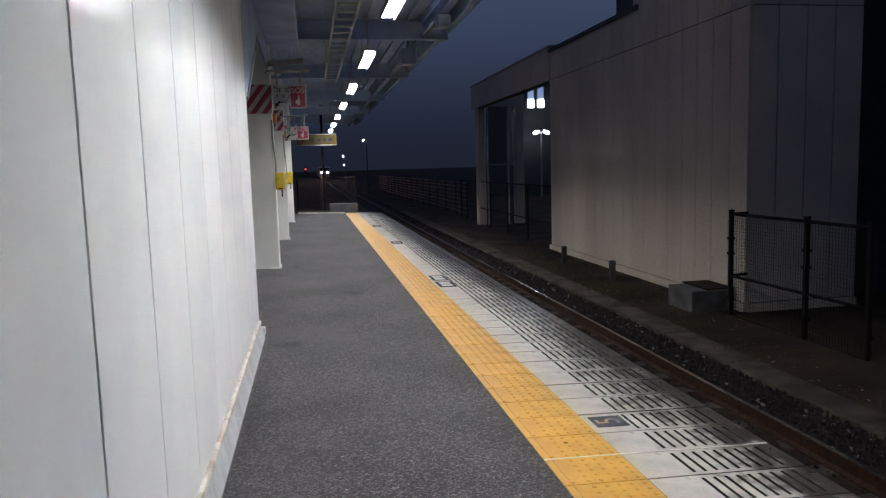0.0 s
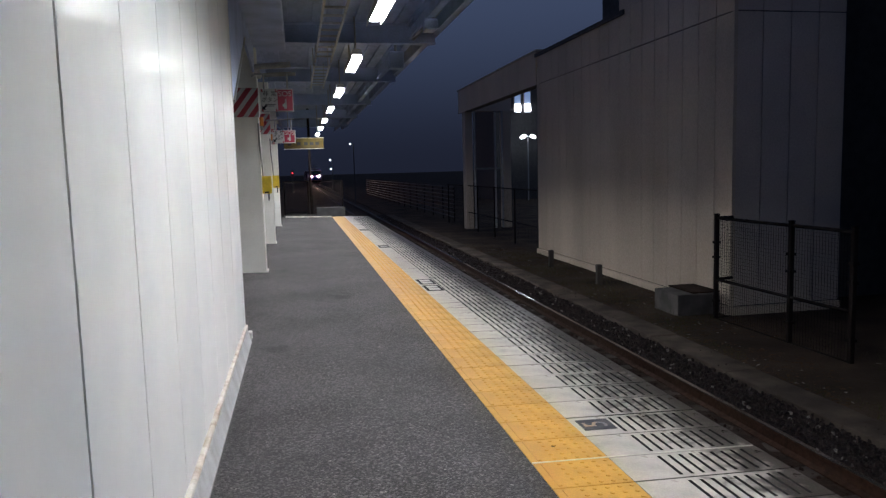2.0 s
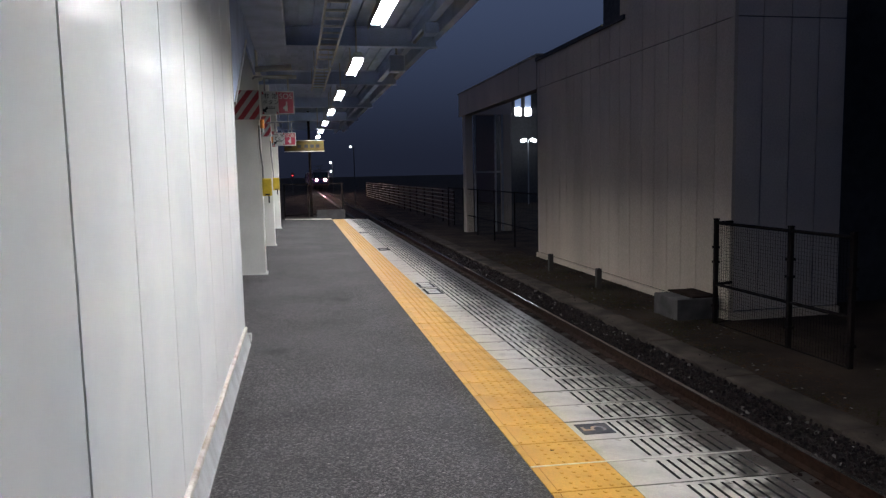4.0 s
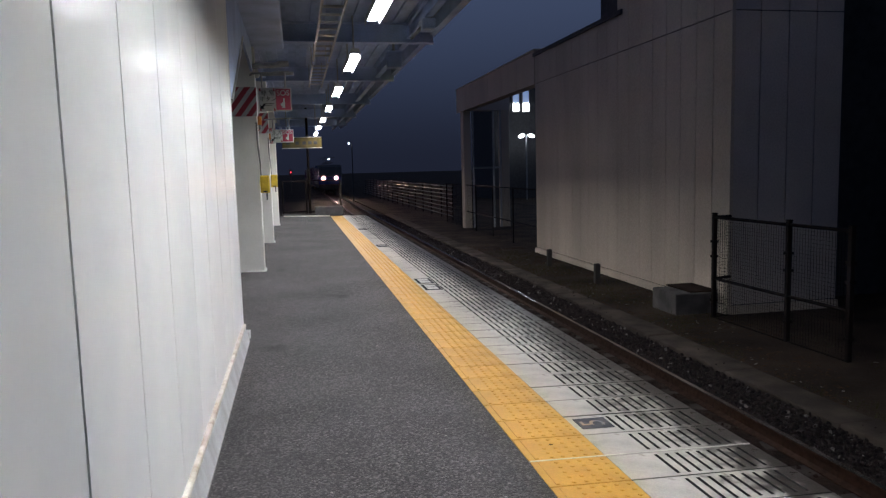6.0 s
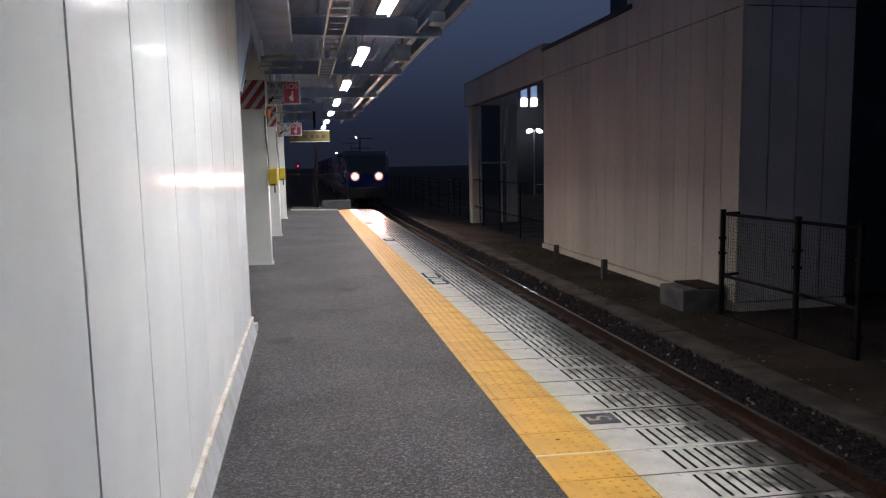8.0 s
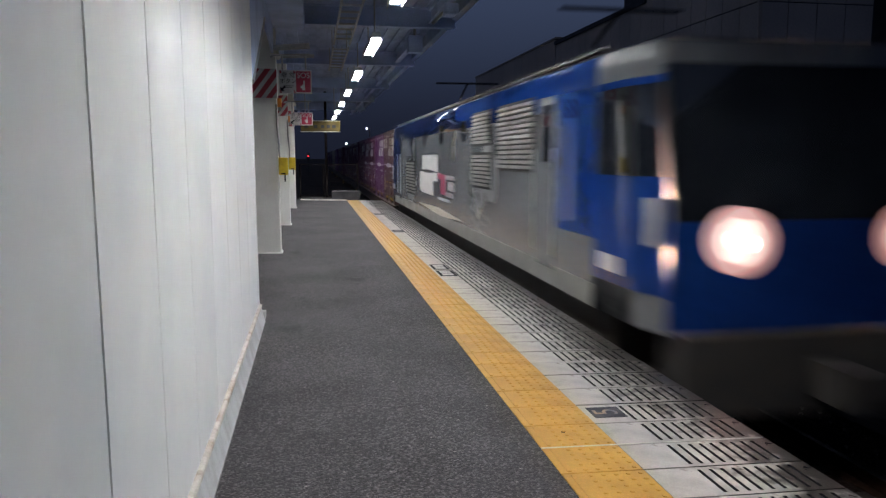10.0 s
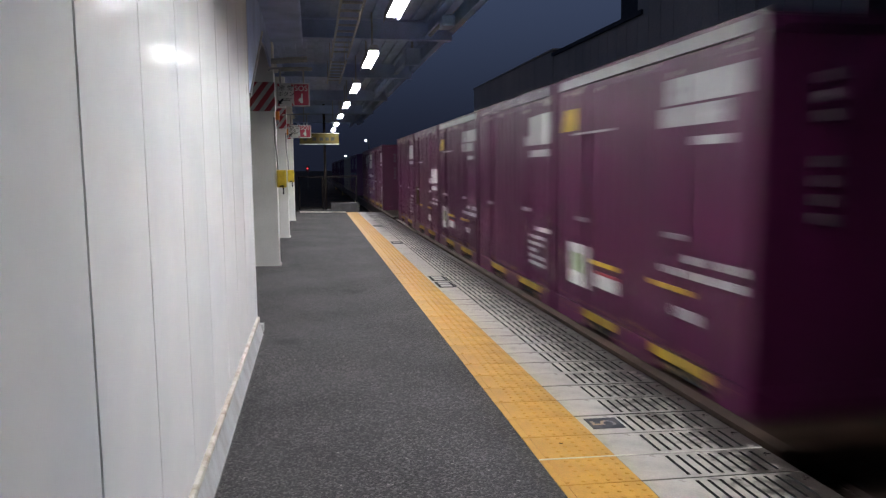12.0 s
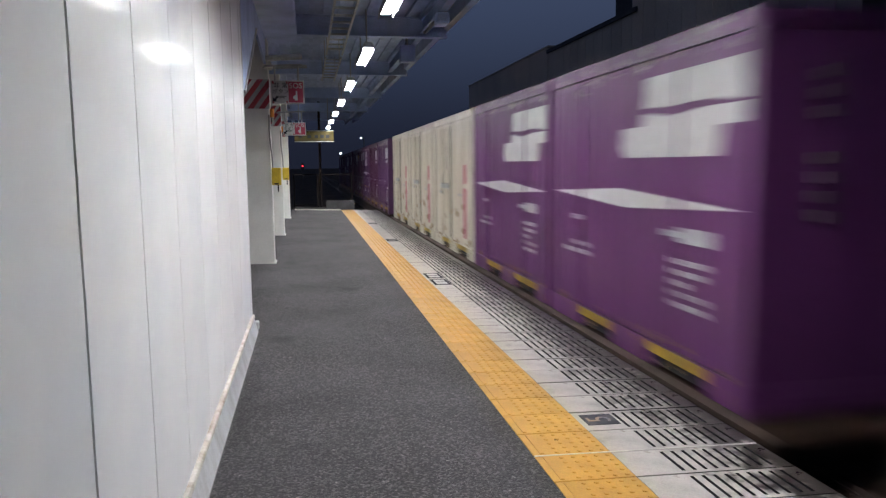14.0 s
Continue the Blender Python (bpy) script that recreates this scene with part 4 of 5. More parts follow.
def mesh_fence():
    """Runs from the building's corner along the track; one short return closes it to the wall."""
    f = thing("mesh_fence", "dark steel mesh fence beside the track at the building's corner", "fence", (6.88, 11.05, 0))
    top, low = 0.54, -1.25
    along = [(0.0, 0.0), (0.03, -1.86), (0.05, -3.05)]
    for x, y in along:
        post = part("post", rounded(x - 0.035, x + 0.035, y - 0.035, y + 0.035, low - 0.1, top + 0.02, 0.008, 1), M["fence"], f)
        part("cap", rounded(x - 0.04, x + 0.04, y - 0.04, y + 0.04, top + 0.02, top + 0.045, 0.008, 1), M["fence"], post)
        for z in (0.1, -0.15, -0.9):
            part("clamp", blocks((x - 0.05, x + 0.05, y - 0.045, y + 0.045, z - 0.02, z + 0.02)), M["fence"], post)
    bays = list(zip(along, along[1:])) + [((0.0, 0.0), (0.36, 0.10))]
    for (xa, ya), (xb, yb) in bays:
        for z in (top - 0.03, -0.53, low + 0.04):
            part("rail", rod(bmesh.new(), (xa, ya, z), (xb, yb, z), 0.026), M["fence"], f)
        bm = bmesh.new()
        n = max(2, int(math.hypot(xb - xa, yb - ya) / 0.055))
        for k in range(1, n):
            x, y = xa + (xb - xa) * k / n, ya + (yb - ya) * k / n
            box(bm, x - 0.0018, x + 0.0018, y - 0.0018, y + 0.0018, low + 0.03, top - 0.03)
        z = low + 0.05
        while z < top:
            rod(bm, (xa, ya, z), (xb, yb, z), 0.0018, 4)
            z += 0.055
        part("wire_mesh", bm, M["fence"], f)


def far_yard():
    # girder that carries the building's upper storey on over the yard
    d = thing("elevated_girder", "long concrete girder on slender piers beside the track", "girder", (7.25, 0, 0))
    part("core", blocks((0.05, 0.42, 21.56, 32.4, 3.96, 4.90)), M["facade_side"], d)
    y = 21.56
    while y < 32.4:
        y2 = min(y + 1.84, 32.6)
        part("fascia_panel", blocks((0.0, 0.05, y + 0.01, y2 - 0.01, 3.94, 4.92)), M["facade"], d)
        y = y2
    part("coping", rounded(-0.03, 0.45, 21.5, 32.65, 4.925, 4.99, 0.012, 1), M["facade"], d)
    part("cross_beam", blocks((0.42, 2.2, 31.62, 32.1, 3.98, 4.7)), M["facade_side"], d)
    c = thing("walkway_pier", "pale concrete pier under the elevated deck", "pier", (7.25, 31.6, 0), group="deck piers")
    part("shaft", rounded(0.06, 0.40, 0.0, 0.55, -1.4, 3.98, 0.03), M["facade"], c)
    part("down_pipe", rod(bmesh.new(), (0.50, 0.05, -1.4), (0.50, 0.05, 3.98), 0.045), M["galv"], c)
    for z in (0.9, 2.6):
        part("pipe_clip", rod(bmesh.new(), (0.38, 0.05, z), (0.56, 0.05, z), 0.02), M["galv"], c)
    c2 = thing("walkway_pier", "dim grey concrete pier with two pipes under the deck", "pier", (9.05, 31.6, 0), group="deck piers")
    part("shaft", rounded(0.0, 0.36, 0, 0.55, -1.4, 3.98, 0.03), M["facade"], c2)
    for x in (-0.06, -0.38):
        part("down_pipe", rod(bmesh.new(), (x, 0, -1.4), (x, 0, 3.98), 0.05), M["galv"], c2)
    part("rail_bar", blocks((-1.3, 0.0, 0.1, 0.16, 1.42, 1.50)), M["galv"], c2)
    f = thing("track_fence", "dark wire fence along the railway yard", "fence", (7.35, 0, 0))
    for y in (21.8, 24.5, 27.2, 29.9, 32.6, 36):
        part("post", rod(bmesh.new(), (0.05, y, -1.4), (0.05, y, 0.75), 0.03), M["fence"], f)
    for z in (0.72, -0.45):
        part("rail", rod(bmesh.new(), (0.05, 21.6, z), (0.05, 36, z), 0.022), M["fence"], f)
    bm = bmesh.new()
    y = 21.7
    while y < 36:
        box(bm, 0.048, 0.052, y - 0.003, y + 0.003, -1.3, 0.72)
        y += 0.16
    part("wire_mesh", bm, M["fence"], f)
    sf = thing("slat_fence", "long low fence of galvanised slats down the line", "fence", (7.75, 0, 0))
    for k in range(17):
        part("post", rod(bmesh.new(), (0.05, 36.5 + 3.0 * k, -1.4), (0.05, 36.5 + 3.0 * k, 0.62), 0.03), M["fence"], sf)
    for z in (-0.95, -0.73, -0.51, -0.29, -0.07, 0.15, 0.37, 0.57):
        part("slat", rounded(-0.012, 0.012, 36.3, 85.0, z - 0.03, z + 0.03, 0.008), M["dull_steel"], sf)
    # lit building far behind, seen through the gap
    s = thing("far_building", "dark distant building with two lit windows", "building", (16.5, 60, 0))
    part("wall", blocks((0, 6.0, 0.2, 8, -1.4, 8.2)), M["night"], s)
    for x in (1.75, 2.62):
        w = part("window", blocks((x - 0.06, x + 0.56, 0.12, 0.2, 6.1, 7.9)), M["facade_side"], s)
        part("pane", blocks((x, x + 0.5, 0.09, 0.12, 6.15, 7.85)), M["far_window"], w, "bluish lit window pane")
        part("light_bar", blocks((x, x + 0.5, 0.05, 0.09, 6.2, 6.8)), M["far_white"], w, "bright lamp behind the pane")
    m = thing("flood_light_mast", "distant flood light mast with two lamps", "street lamp", (18.7, 58, -1.3))
    part("pole", rod(bmesh.new(), (0, 0, 0), (0, 0, 5.35), 0.06), M["galv"], m)
    part("arm", rod(bmesh.new(), (-0.45, 0, 5.35), (0.45, 0, 5.35), 0.03), M["galv"], m)
    for x in (-0.42, 0.42):
        bm = bmesh.new()
        bmesh.ops.create_uvsphere(bm, u_segments=12, v_segments=8, radius=0.2, matrix=Matrix.Translation((x, -0.05, 5.3)) @ pose(0, 0, 0, 0, 18 if x > 0 else -18, 0) @ Matrix.Diagonal((1.35, 0.6, 0.7, 1)))
        part("lamp_head", bm, M["far_white"], m, "bright white flood lamp")
    # lamps and a signal down the line
    for x, y, z, r in ((4.31, 60, 3.73, 0.05), (4.85, 110, 3.4, 0.10), (5.0, 112, 2.1, 0.08)):
        lamp = thing("yard_lamp", "small distant white lamp on a thin pole", "street lamp", (x, y, 0), group="yard lamps")
        part("pole", rod(bmesh.new(), (0.25, 0.1, -1.35), (0.25, 0.1, z), 0.04), M["night"], lamp)
        part("arm", rod(bmesh.new(), (0.25, 0.1, z), (0, 0, z + 0.03), 0.03), M["night"], lamp)
        bm = bmesh.new()
        bmesh.ops.create_uvsphere(bm, u_segments=10, v_segments=6, radius=r, matrix=Matrix.Translation((0, 0, z)))
        part("bulb", bm, M["far_white"], lamp)
    sg = thing("railway_signal", "distant railway signal showing red", "railway signal", (-0.75, 110, -1.3))
    part("mast", rod(bmesh.new(), (0, 0.15, 0), (0, 0.15, 3.1), 0.07), M["night"], sg)
    part("head", rounded(-0.22, 0.22, 0, 0.14, 2.3, 3.3, 0.04), M["night"], sg)
    bm = bmesh.new()
    bmesh.ops.create_cone(bm, cap_ends=True, segments=16, radius1=0.09, radius2=0.09, depth=0.05, matrix=Matrix.Translation((0, -0.03, 2.9)) @ pose(0, 0, 0, 90, 0, 0))
    part("red_lens", bm, M["far_red"], sg, "glowing red lens")


# ---- the train; each vehicle's origin is its leading end on the track's axis, at platform level ----
def wheelset(parent, y, r=0.43):
    for sx in (-1, 1):
        bm = bmesh.new()
        x = sx * 0.55
        rod(bm, (x - 0.06, y, RAIL_Z + r), (x + 0.06, y, RAIL_Z + r), r, 24)
        rod(bm, (x - sx * 0.05, y, RAIL_Z + r), (x - sx * 0.075, y, RAIL_Z + r), r + 0.025, 24)
        part("wheel", bm, M["wheel"], parent)


def bogie(parent, y, base=1.9, r=0.43):
    bm = blocks((-1.0, -0.86, y - base / 2 - 0.35, y + base / 2 + 0.35, RAIL_Z + 0.36, RAIL_Z + 0.62), (0.86, 1.0, y - base / 2 - 0.35, y + base / 2 + 0.35, RAIL_Z + 0.36, RAIL_Z + 0.62), (-0.9, 0.9, y - 0.2, y + 0.2, RAIL_Z + 0.4, RAIL_Z + 0.72))
    for sx in (-0.95, 0.95):
        for k in (-1, 1):
            box(bm, sx - 0.12, sx + 0.12, y + k * base / 2 - 0.15, y + k * base / 2 + 0.15, RAIL_Z + 0.28, RAIL_Z + 0.56)
    b = part("bogie", bm, M["under"], parent, "black bogie")
    for k in (-1, 1):
        wheelset(b, y + k * base / 2, r)


def panel_side(bm, y0, y1, z0, z1, t=0.004, x=-1.445):
    box(bm, x - t, x, y0, y1, z0, z1)
    return bm


def locomotive():
    lo = thing("locomotive", "blue and grey electric freight locomotive with lit headlights", "locomotive")
    L, hw = 18.2, 1.44
    # upper side: leans in very slightly, then turns over to the roof
    ARC = [(0.55 * (1 - math.cos(radians(a))), 2.10 + 0.55 * math.sin(radians(a))) for a in (0, 2, 4, 6, 8, 10, 12, 14, 16)]
    bx, bz = ARC[-1][0] + 0.04, ARC[-1][1]
    ARC += [(bx - 0.04 * math.cos(radians(a)), bz + 0.04 * math.sin(radians(a))) for a in (20, 35, 50, 65, 80, 90)]
    def ring(s, taper):
        # body section: straight side, rounded shoulder, flat roof
        w = hw * taper
        left = [(-w, 0.08)] + [(-w + a, z) for a, z in ARC]
        return left + [(-x, z) for x, z in left[::-1]]
    def skin(rows, ends=True):
        bm = bmesh.new()
        rings = []
        for s, taper, rake in rows:
            rings.append([bm.verts.new((x, s + rake * max(0, z - 0.9), z)) for x, z in ring(s, taper)])
        for a, b in zip(rings, rings[1:]):
            n = len(a)
            for i in range(n):
                bm.faces.new((a[i], a[(i + 1) % n], b[(i + 1) % n], b[i]))
        if ends:
            bm.faces.new(rings[0])
            bm.faces.new(rings[-1][::-1])
        bmesh.ops.recalc_face_normals(bm, faces=bm.faces[:])
        for f in bm.faces:
            f.smooth = abs(f.normal.y) < 0.05 and f.normal.z > 0.001
        return bm
    body = part("body", skin([(0.5, 0.984, 0.096), (1.1, 1.0, 0.0), (L - 1.1, 1.0, 0.0), (L - 0.5, 0.984, -0.096)]), M["loco_grey"], lo, "grey painted locomotive body")
    part("roof_walk", blocks((-0.9, 0.9, 2.6, L - 2.6, 2.27, 2.33)), M["under"], body)
    part("roof_step", blocks((-1.34, 1.34, 1.2, L - 1.2, 2.27, 2.325)), M["under"], body, "dark step of the roof")
    part("roof_edge", blocks((-1.37, -1.33, 1.2, L - 1.2, 2.325, 2.36)), M["louver"], body, "pale gutter rail along the roof")
    for y in (4.0, 13.4):
        pan = part("pantograph", rod(rod(rod(bmesh.new(), (-0.6, y, 2.62), (0.6, y, 2.62), 0.03), (0, y, 2.28), (0, y + 0.9, 2.95), 0.03), (0, y + 0.9, 2.95), (0, y, 3.25), 0.025), M["under"], lo)
        part("pan_head", rod(bmesh.new(), (-0.8, y, 3.25), (0.8, y, 3.25), 0.025), M["under"], pan)
    for sx in (-1, 1):
        x0, x1 = (-hw - 0.004, -hw) if sx < 0 else (hw, hw + 0.004)
        if sx > 0:
            part("blue_band", blocks((x0, x1, 1.12, L - 1.12, 1.87, 2.10)), M["loco_blue"], lo, "blue upper band")
        part("skirt", blocks((x0, x1, 1.12, L - 1.12, 0.08, 0.29)), M["loco_skirt"], lo, "paler grey skirt")
    # sloping shoulder above the band, blue as well
    bm = bmesh.new()
    outer = [(-hw - 0.004, 1.87)] + [(-hw + dx - 0.004, z) for dx, z in ARC[:-5]]
    inner = [(-hw - 0.0002, 1.87)] + [(-hw + dx - 0.0002, z) for dx, z in ARC[:-5]]
    prism(bm, outer + inner[::-1], "y", 1.12, L - 1.12)
    for f in bm.faces:
        f.smooth = abs(f.normal.y) < 0.5
    part("blue_shoulder", bm, M["loco_blue"], lo)
    x = -hw - 0.005
    # cab sides in blue with glass, both ends
    for end in (0, 1):
        def S(s):
            return s if end == 0 else L - s
        def span(a, b):
            return (S(a), S(b)) if end == 0 else (S(b), S(a))
        bm = bmesh.new()
        def side(sv, z, off):
            taper = 0.90 + 0.08 * min(sv / 0.35, 1) + 0.02 * min(max(sv - 0.35, 0) / 0.75, 1)
            rake = 0.16 if sv < 0.05 else (0.12 if sv < 0.8 else 0.0)
            return (-hw * taper - off, S(sv + rake * max(0, z - 0.9)), z)
        for z0, z1, m_, nm in ((0.36, 1.26, "loco_blue", "cab_side"), (1.96, 2.02, "loco_blue", "cab_brow")):
            bm = bmesh.new()
            for a, b in ((0.0, 0.35), (0.35, 1.1)):
                q = [bm.verts.new(side(a, z0, 0.006)), bm.verts.new(side(b, z0, 0.006)), bm.verts.new(side(b, z1, 0.006)), bm.verts.new(side(a, z1, 0.006))]
                bm.faces.new(q)
            ret = bmesh.ops.extrude_face_region(bm, geom=bm.faces[:])
            bmesh.ops.translate(bm, vec=(0.005, 0, 0), verts=[v for v in ret["geom"] if isinstance(v, bmesh.types.BMVert)])
            bmesh.ops.recalc_face_normals(bm, faces=bm.faces[:])
            part(nm, bm, M[m_], lo, "blue cab side")
        bm = bmesh.new()
        for a, b in ((0.02, 0.35), (0.35, 1.08)):
            q = [bm.verts.new(side(a, 1.26, 0.004)), bm.verts.new(side(b, 1.26, 0.004)), bm.verts.new(side(b, 1.96, 0.004)), bm.verts.new(side(a, 1.96, 0.004))]
            bm.faces.new(q)
        part("cab_side_window", bm, M["glass"], lo, "dark cab side window")
        a, b = span(1.12, 2.1)
        part("cab_blue_panel", blocks((x, -hw, a, b, 0.70, 2.02)), M["loco_blue"], lo, "blue panel behind the cab")
        a, b = span(2.2, 2.75)
        d = part("cab_door", blocks((x - 0.003, -hw, a, b, 0.25, 2.03)), M["loco_grey"], lo, "grey cab door")
        part("door_window", rounded(x - 0.008, x, a + 0.1, b - 0.1, 1.36, 1.95, 0.003, 1), M["glass"], d)
        for ry in (a - 0.06, b + 0.06):
            part("hand_rail", rod(bmesh.new(), (x - 0.04, ry, 0.4), (x - 0.04, ry, 1.5), 0.012), M["galv"], lo)
        # end face: windscreen, blue nose, headlights, buffer beam
        yy = S(-0.012)
        f = -1 if end == 0 else 1
        part("nose_shell", skin([(S(0.0), 0.90, -0.16 * f), (S(0.35), 0.98, -0.12 * f), (S(0.5), 0.984, -0.096 * f)], False), M["loco_grey"], lo)
        y0, y1 = min(yy, yy - 0.02 * f), max(yy, yy - 0.02 * f)
        part("nose_panel", blocks((-1.29, 1.29, y0, y1, 0.09, 0.65), (-1.29, -0.87, y0, y1, 0.65, 0.93), (-0.61, 0.61, y0, y1, 0.65, 0.93), (0.87, 1.29, y0, y1, 0.65, 0.93)), M["loco_blue"], lo, "blue nose panel")
        tilt = pose(0, S(0.0), 0.9, math.degrees(math.atan(0.16)) * (-1 if end == 0 else 1), 0, 0)
        bm = blocks((-1.27, 1.27, -0.014, 0.012, 0.02, 1.22))
        bmesh.ops.transform(bm, matrix=tilt, verts=bm.verts[:])
        br = blocks((-1.25, 1.25, -0.014, 0.012, 1.22, 1.39))
        bmesh.ops.transform(br, matrix=tilt, verts=br.verts[:])
        part("brow", br, M["loco_grey"], lo)
        part("windscreen", bm, M["glass"], lo, "dark wraparound windscreen")
        for hx in (-0.74, 0.74):
            a, b = span(0.0, 0.46)
            well = blocks((hx - 0.14, hx - 0.13, a, b, 0.64, 0.92), (hx + 0.13, hx + 0.14, a, b, 0.64, 0.92), (hx - 0.13, hx + 0.13, a, b, 0.64, 0.65), (hx - 0.13, hx + 0.13, a, b, 0.91, 0.92))
            h = part("headlight", well, M["under"], lo, "deep recessed headlight well")
            bm = bmesh.new()
            rod(bm, (hx, S(0.40), 0.78), (hx, S(0.44), 0.78), 0.055, 20)
            part("lens", bm, M["head"] if end == 0 else M["glass"], h, "round headlight lens")
            n = 24
            # added rings; at the leading end they glow in place of lens bloom
            for r0, r1, kind, what in ((0.065, 0.175, "head_bloom", "glowing ring added as the headlight's bloom"), (0.175, 0.265, "head_halo", "pink glowing ring added as the headlight's halo")):
                bm = bmesh.new()
                rings = [[bm.verts.new((hx + r * math.cos(6.28319 * q / n), S(d), 0.78 + r * math.sin(6.28319 * q / n))) for q in range(n)] for r, d in ((r0, 0.0), (r0, -0.04), (r1, -0.03), (r1, 0.0))]
                for u in range(4):
                    for q in range(n):
                        bm.faces.new((rings[u][q], rings[u][(q + 1) % n], rings[(u + 1) % 4][(q + 1) % n], rings[(u + 1) % 4][q]))
                part("lens_rim", bm, M[kind] if end == 0 else M["galv"], h, what if end == 0 else "unlit headlight rim")
        part("end_plate", blocks((-1.42, -1.18, min(S(0.10), S(0.14)), max(S(0.10), S(0.14)), 0.74, 1.10)), M["white"], lo, "white plate by the cab corner")
        part("buffer_beam", blocks((-1.2, 1.2, min(S(-0.1), S(0.3)), max(S(-0.1), S(0.3)), -0.55, 0.07)), M["under"], lo)
        part("coupler", blocks((-0.14, 0.14, min(S(-0.5), S(0.0)), max(S(-0.5), S(0.0)), -0.42, -0.14)), M["under"], lo)
        a, b = span(0.55, 0.95)
        part("number_bars", blocks((-hw - 0.014, -hw, a, b, 0.46, 0.60)), M["text_grey"], lo, "pale bars of a number plate")
    # louvres and portholes on both sides
    def louvre(y0, y1, z0, z1, n):
        lv = part("louvre", blocks((x - 0.002, -hw, y0 - 0.03, y1 + 0.03, z0 - 0.03, z1 + 0.03)), M["dark"], lo, "louvred air intake")
        me = mesh_of("slat", blocks((-0.03, 0.0, y0, y1, -0.012, (z1 - z0) / n * 0.42)), M["louver"])
        for k in range(n):
            ob = new("slat", me)
            ob.parent = lv
            ob.location = (x, 0, z0 + (z1 - z0) * (k + 0.3) / n)
            ob.rotation_euler = (0, radians(14), 0)
    louvre(12.65, 14.15, 0.52, 1.30, 10)
    louvre(4.98, 6.08, 0.98, 1.45, 8)
    louvre(4.98, 6.08, 1.60, 2.04, 8)
    louvre(2.95, 4.5, 1.26, 2.04, 13)
    part("panel_seam", blocks((x - 0.001, x, 12.5, 14.2, 1.42, 1.432), (x - 0.001, x, 12.4, 14.2, 0.33, 0.342)), M["dark"], lo)
    for y in (6.62, 8.72, 10.95, 13.3):
        bm = blocks((x - 0.004, x + 0.001, y, y + 0.42, 1.66, 2.0))
        bmesh.ops.bevel(bm, geom=[e for e in bm.edges if abs(e.verts[0].co.x - e.verts[1].co.x) > 0.003], offset=0.08, segments=4, affect="EDGES")
        part("porthole", bm, M["glass"], lo, "dark rounded window")
    # white emblem as plain shapes, pink and white lettering shapes, and the pointed stripe
    for outline in ([(9.42, 1.46), (11.45, 1.46), (11.45, 1.13), (10.9, 1.155), (10.2, 1.14), (9.42, 1.115)],
                    [(9.5, 1.10), (10.3, 1.08), (11.0, 1.075), (11.45, 1.10), (11.85, 1.08), (11.88, 0.80), (11.8, 0.68), (11.6, 0.63), (10.0, 0.62), (10.0, 0.93), (9.5, 0.93)]):
        part("emblem", prism(bmesh.new(), outline, "x", x - 0.002, x), M["white"], lo)
    for nm, mt, y0, y1, z0, z1 in (("pink_emblem", "pink", 8.55, 9.0, 0.70, 1.08), ("pink_emblem", "pink", 9.0, 9.3, 0.98, 1.10),
                                   ("white_emblem", "text_grey", 7.7, 8.5, 1.0, 1.07), ("white_emblem", "text_grey", 7.65, 8.2, 0.80, 0.96), ("white_emblem", "text_grey", 7.8, 8.48, 0.68, 0.76)):
        part(nm, blocks((x - 0.002, x, y0, y1, z0, z1)), M[mt], lo)
    part("lettering_bar", blocks((x - 0.002, x, 8.1, 9.35, 0.58, 0.63)), M["text_grey"], lo)
    bm = bmesh.new()
    prism(bm, [(6.95, 0.345), (9.0, 0.27), (11.95, 0.36), (9.4, 0.42)], "x", x - 0.002, x)
    part("pointed_stripe", bm, M["beige"], lo)
    part("underframe", blocks((-1.3, 1.3, 0.9, L - 0.9, -0.42, 0.08)), M["under"], lo)
    for y in (3.0, 9.1, 15.2):
        bogie(lo, y, 2.5, 0.56)
    return lo


def wagon():
    w = thing("container_wagon", "brown flat container wagon with black bogies", "freight wagon", group="container wagons")
    L = 19.6
    part("deck", blocks((-1.25, 1.25, 0, L, -0.24, -0.19)), M["deck"], w, "rusty dark brown deck")
    for sx in (-1, 1):
        section = [(1.22, -0.175), (1.32, -0.175), (1.32, -0.205), (1.29, -0.205), (1.29, -0.50), (1.32, -0.50), (1.32, -0.52), (1.22, -0.52), (1.22, -0.50), (1.25, -0.50), (1.25, -0.205), (1.22, -0.205)]
        bm = prism(bmesh.new(), [(sx * a, b) for a, b in section], "y", 0, L)
        part("side_sill", bm, M["sill"], w, "rusty brown side sill")
    bm = blocks((-0.35, -0.2, 0, L, -0.7, -0.24), (0.2, 0.35, 0, L, -0.7, -0.24))
    for k in range(11):
        y = 0.2 + k * 1.9
        box(bm, -1.15, 1.15, y, y + 0.1, -0.5, -0.24)
    part("frame", bm, M["under"], w)
    for k in range(5):
        for y in (0.35 + 3.8 * k + 0.05, 0.35 + 3.8 * k + 3.55):
            part("twist_lock", rounded(-1.2, -1.02, y, y + 0.14, -0.19, -0.172, 0.005, 1), M["under"], w)
    part("brake_wheel", rod(bmesh.new(), (-1.31, 1.2, -0.70), (-1.28, 1.2, -0.70), 0.2, 16), M["bar_yellow"], w)
    part("step_bar", blocks((-1.24, -1.21, 0.3, 0.7, -0.75, -0.70), (-1.24, -1.21, L - 0.7, L - 0.3, -0.75, -0.70)), M["bar_yellow"], w)
    for y in (2.7, L - 2.7):
        bogie(w, y, 1.9, 0.40)
    for a, b in ((-0.4, 0.0), (L, L + 0.4)):
        part("coupler", blocks((-0.12, 0.12, a, b, -0.46, -0.2)), M["under"], w)
    return w


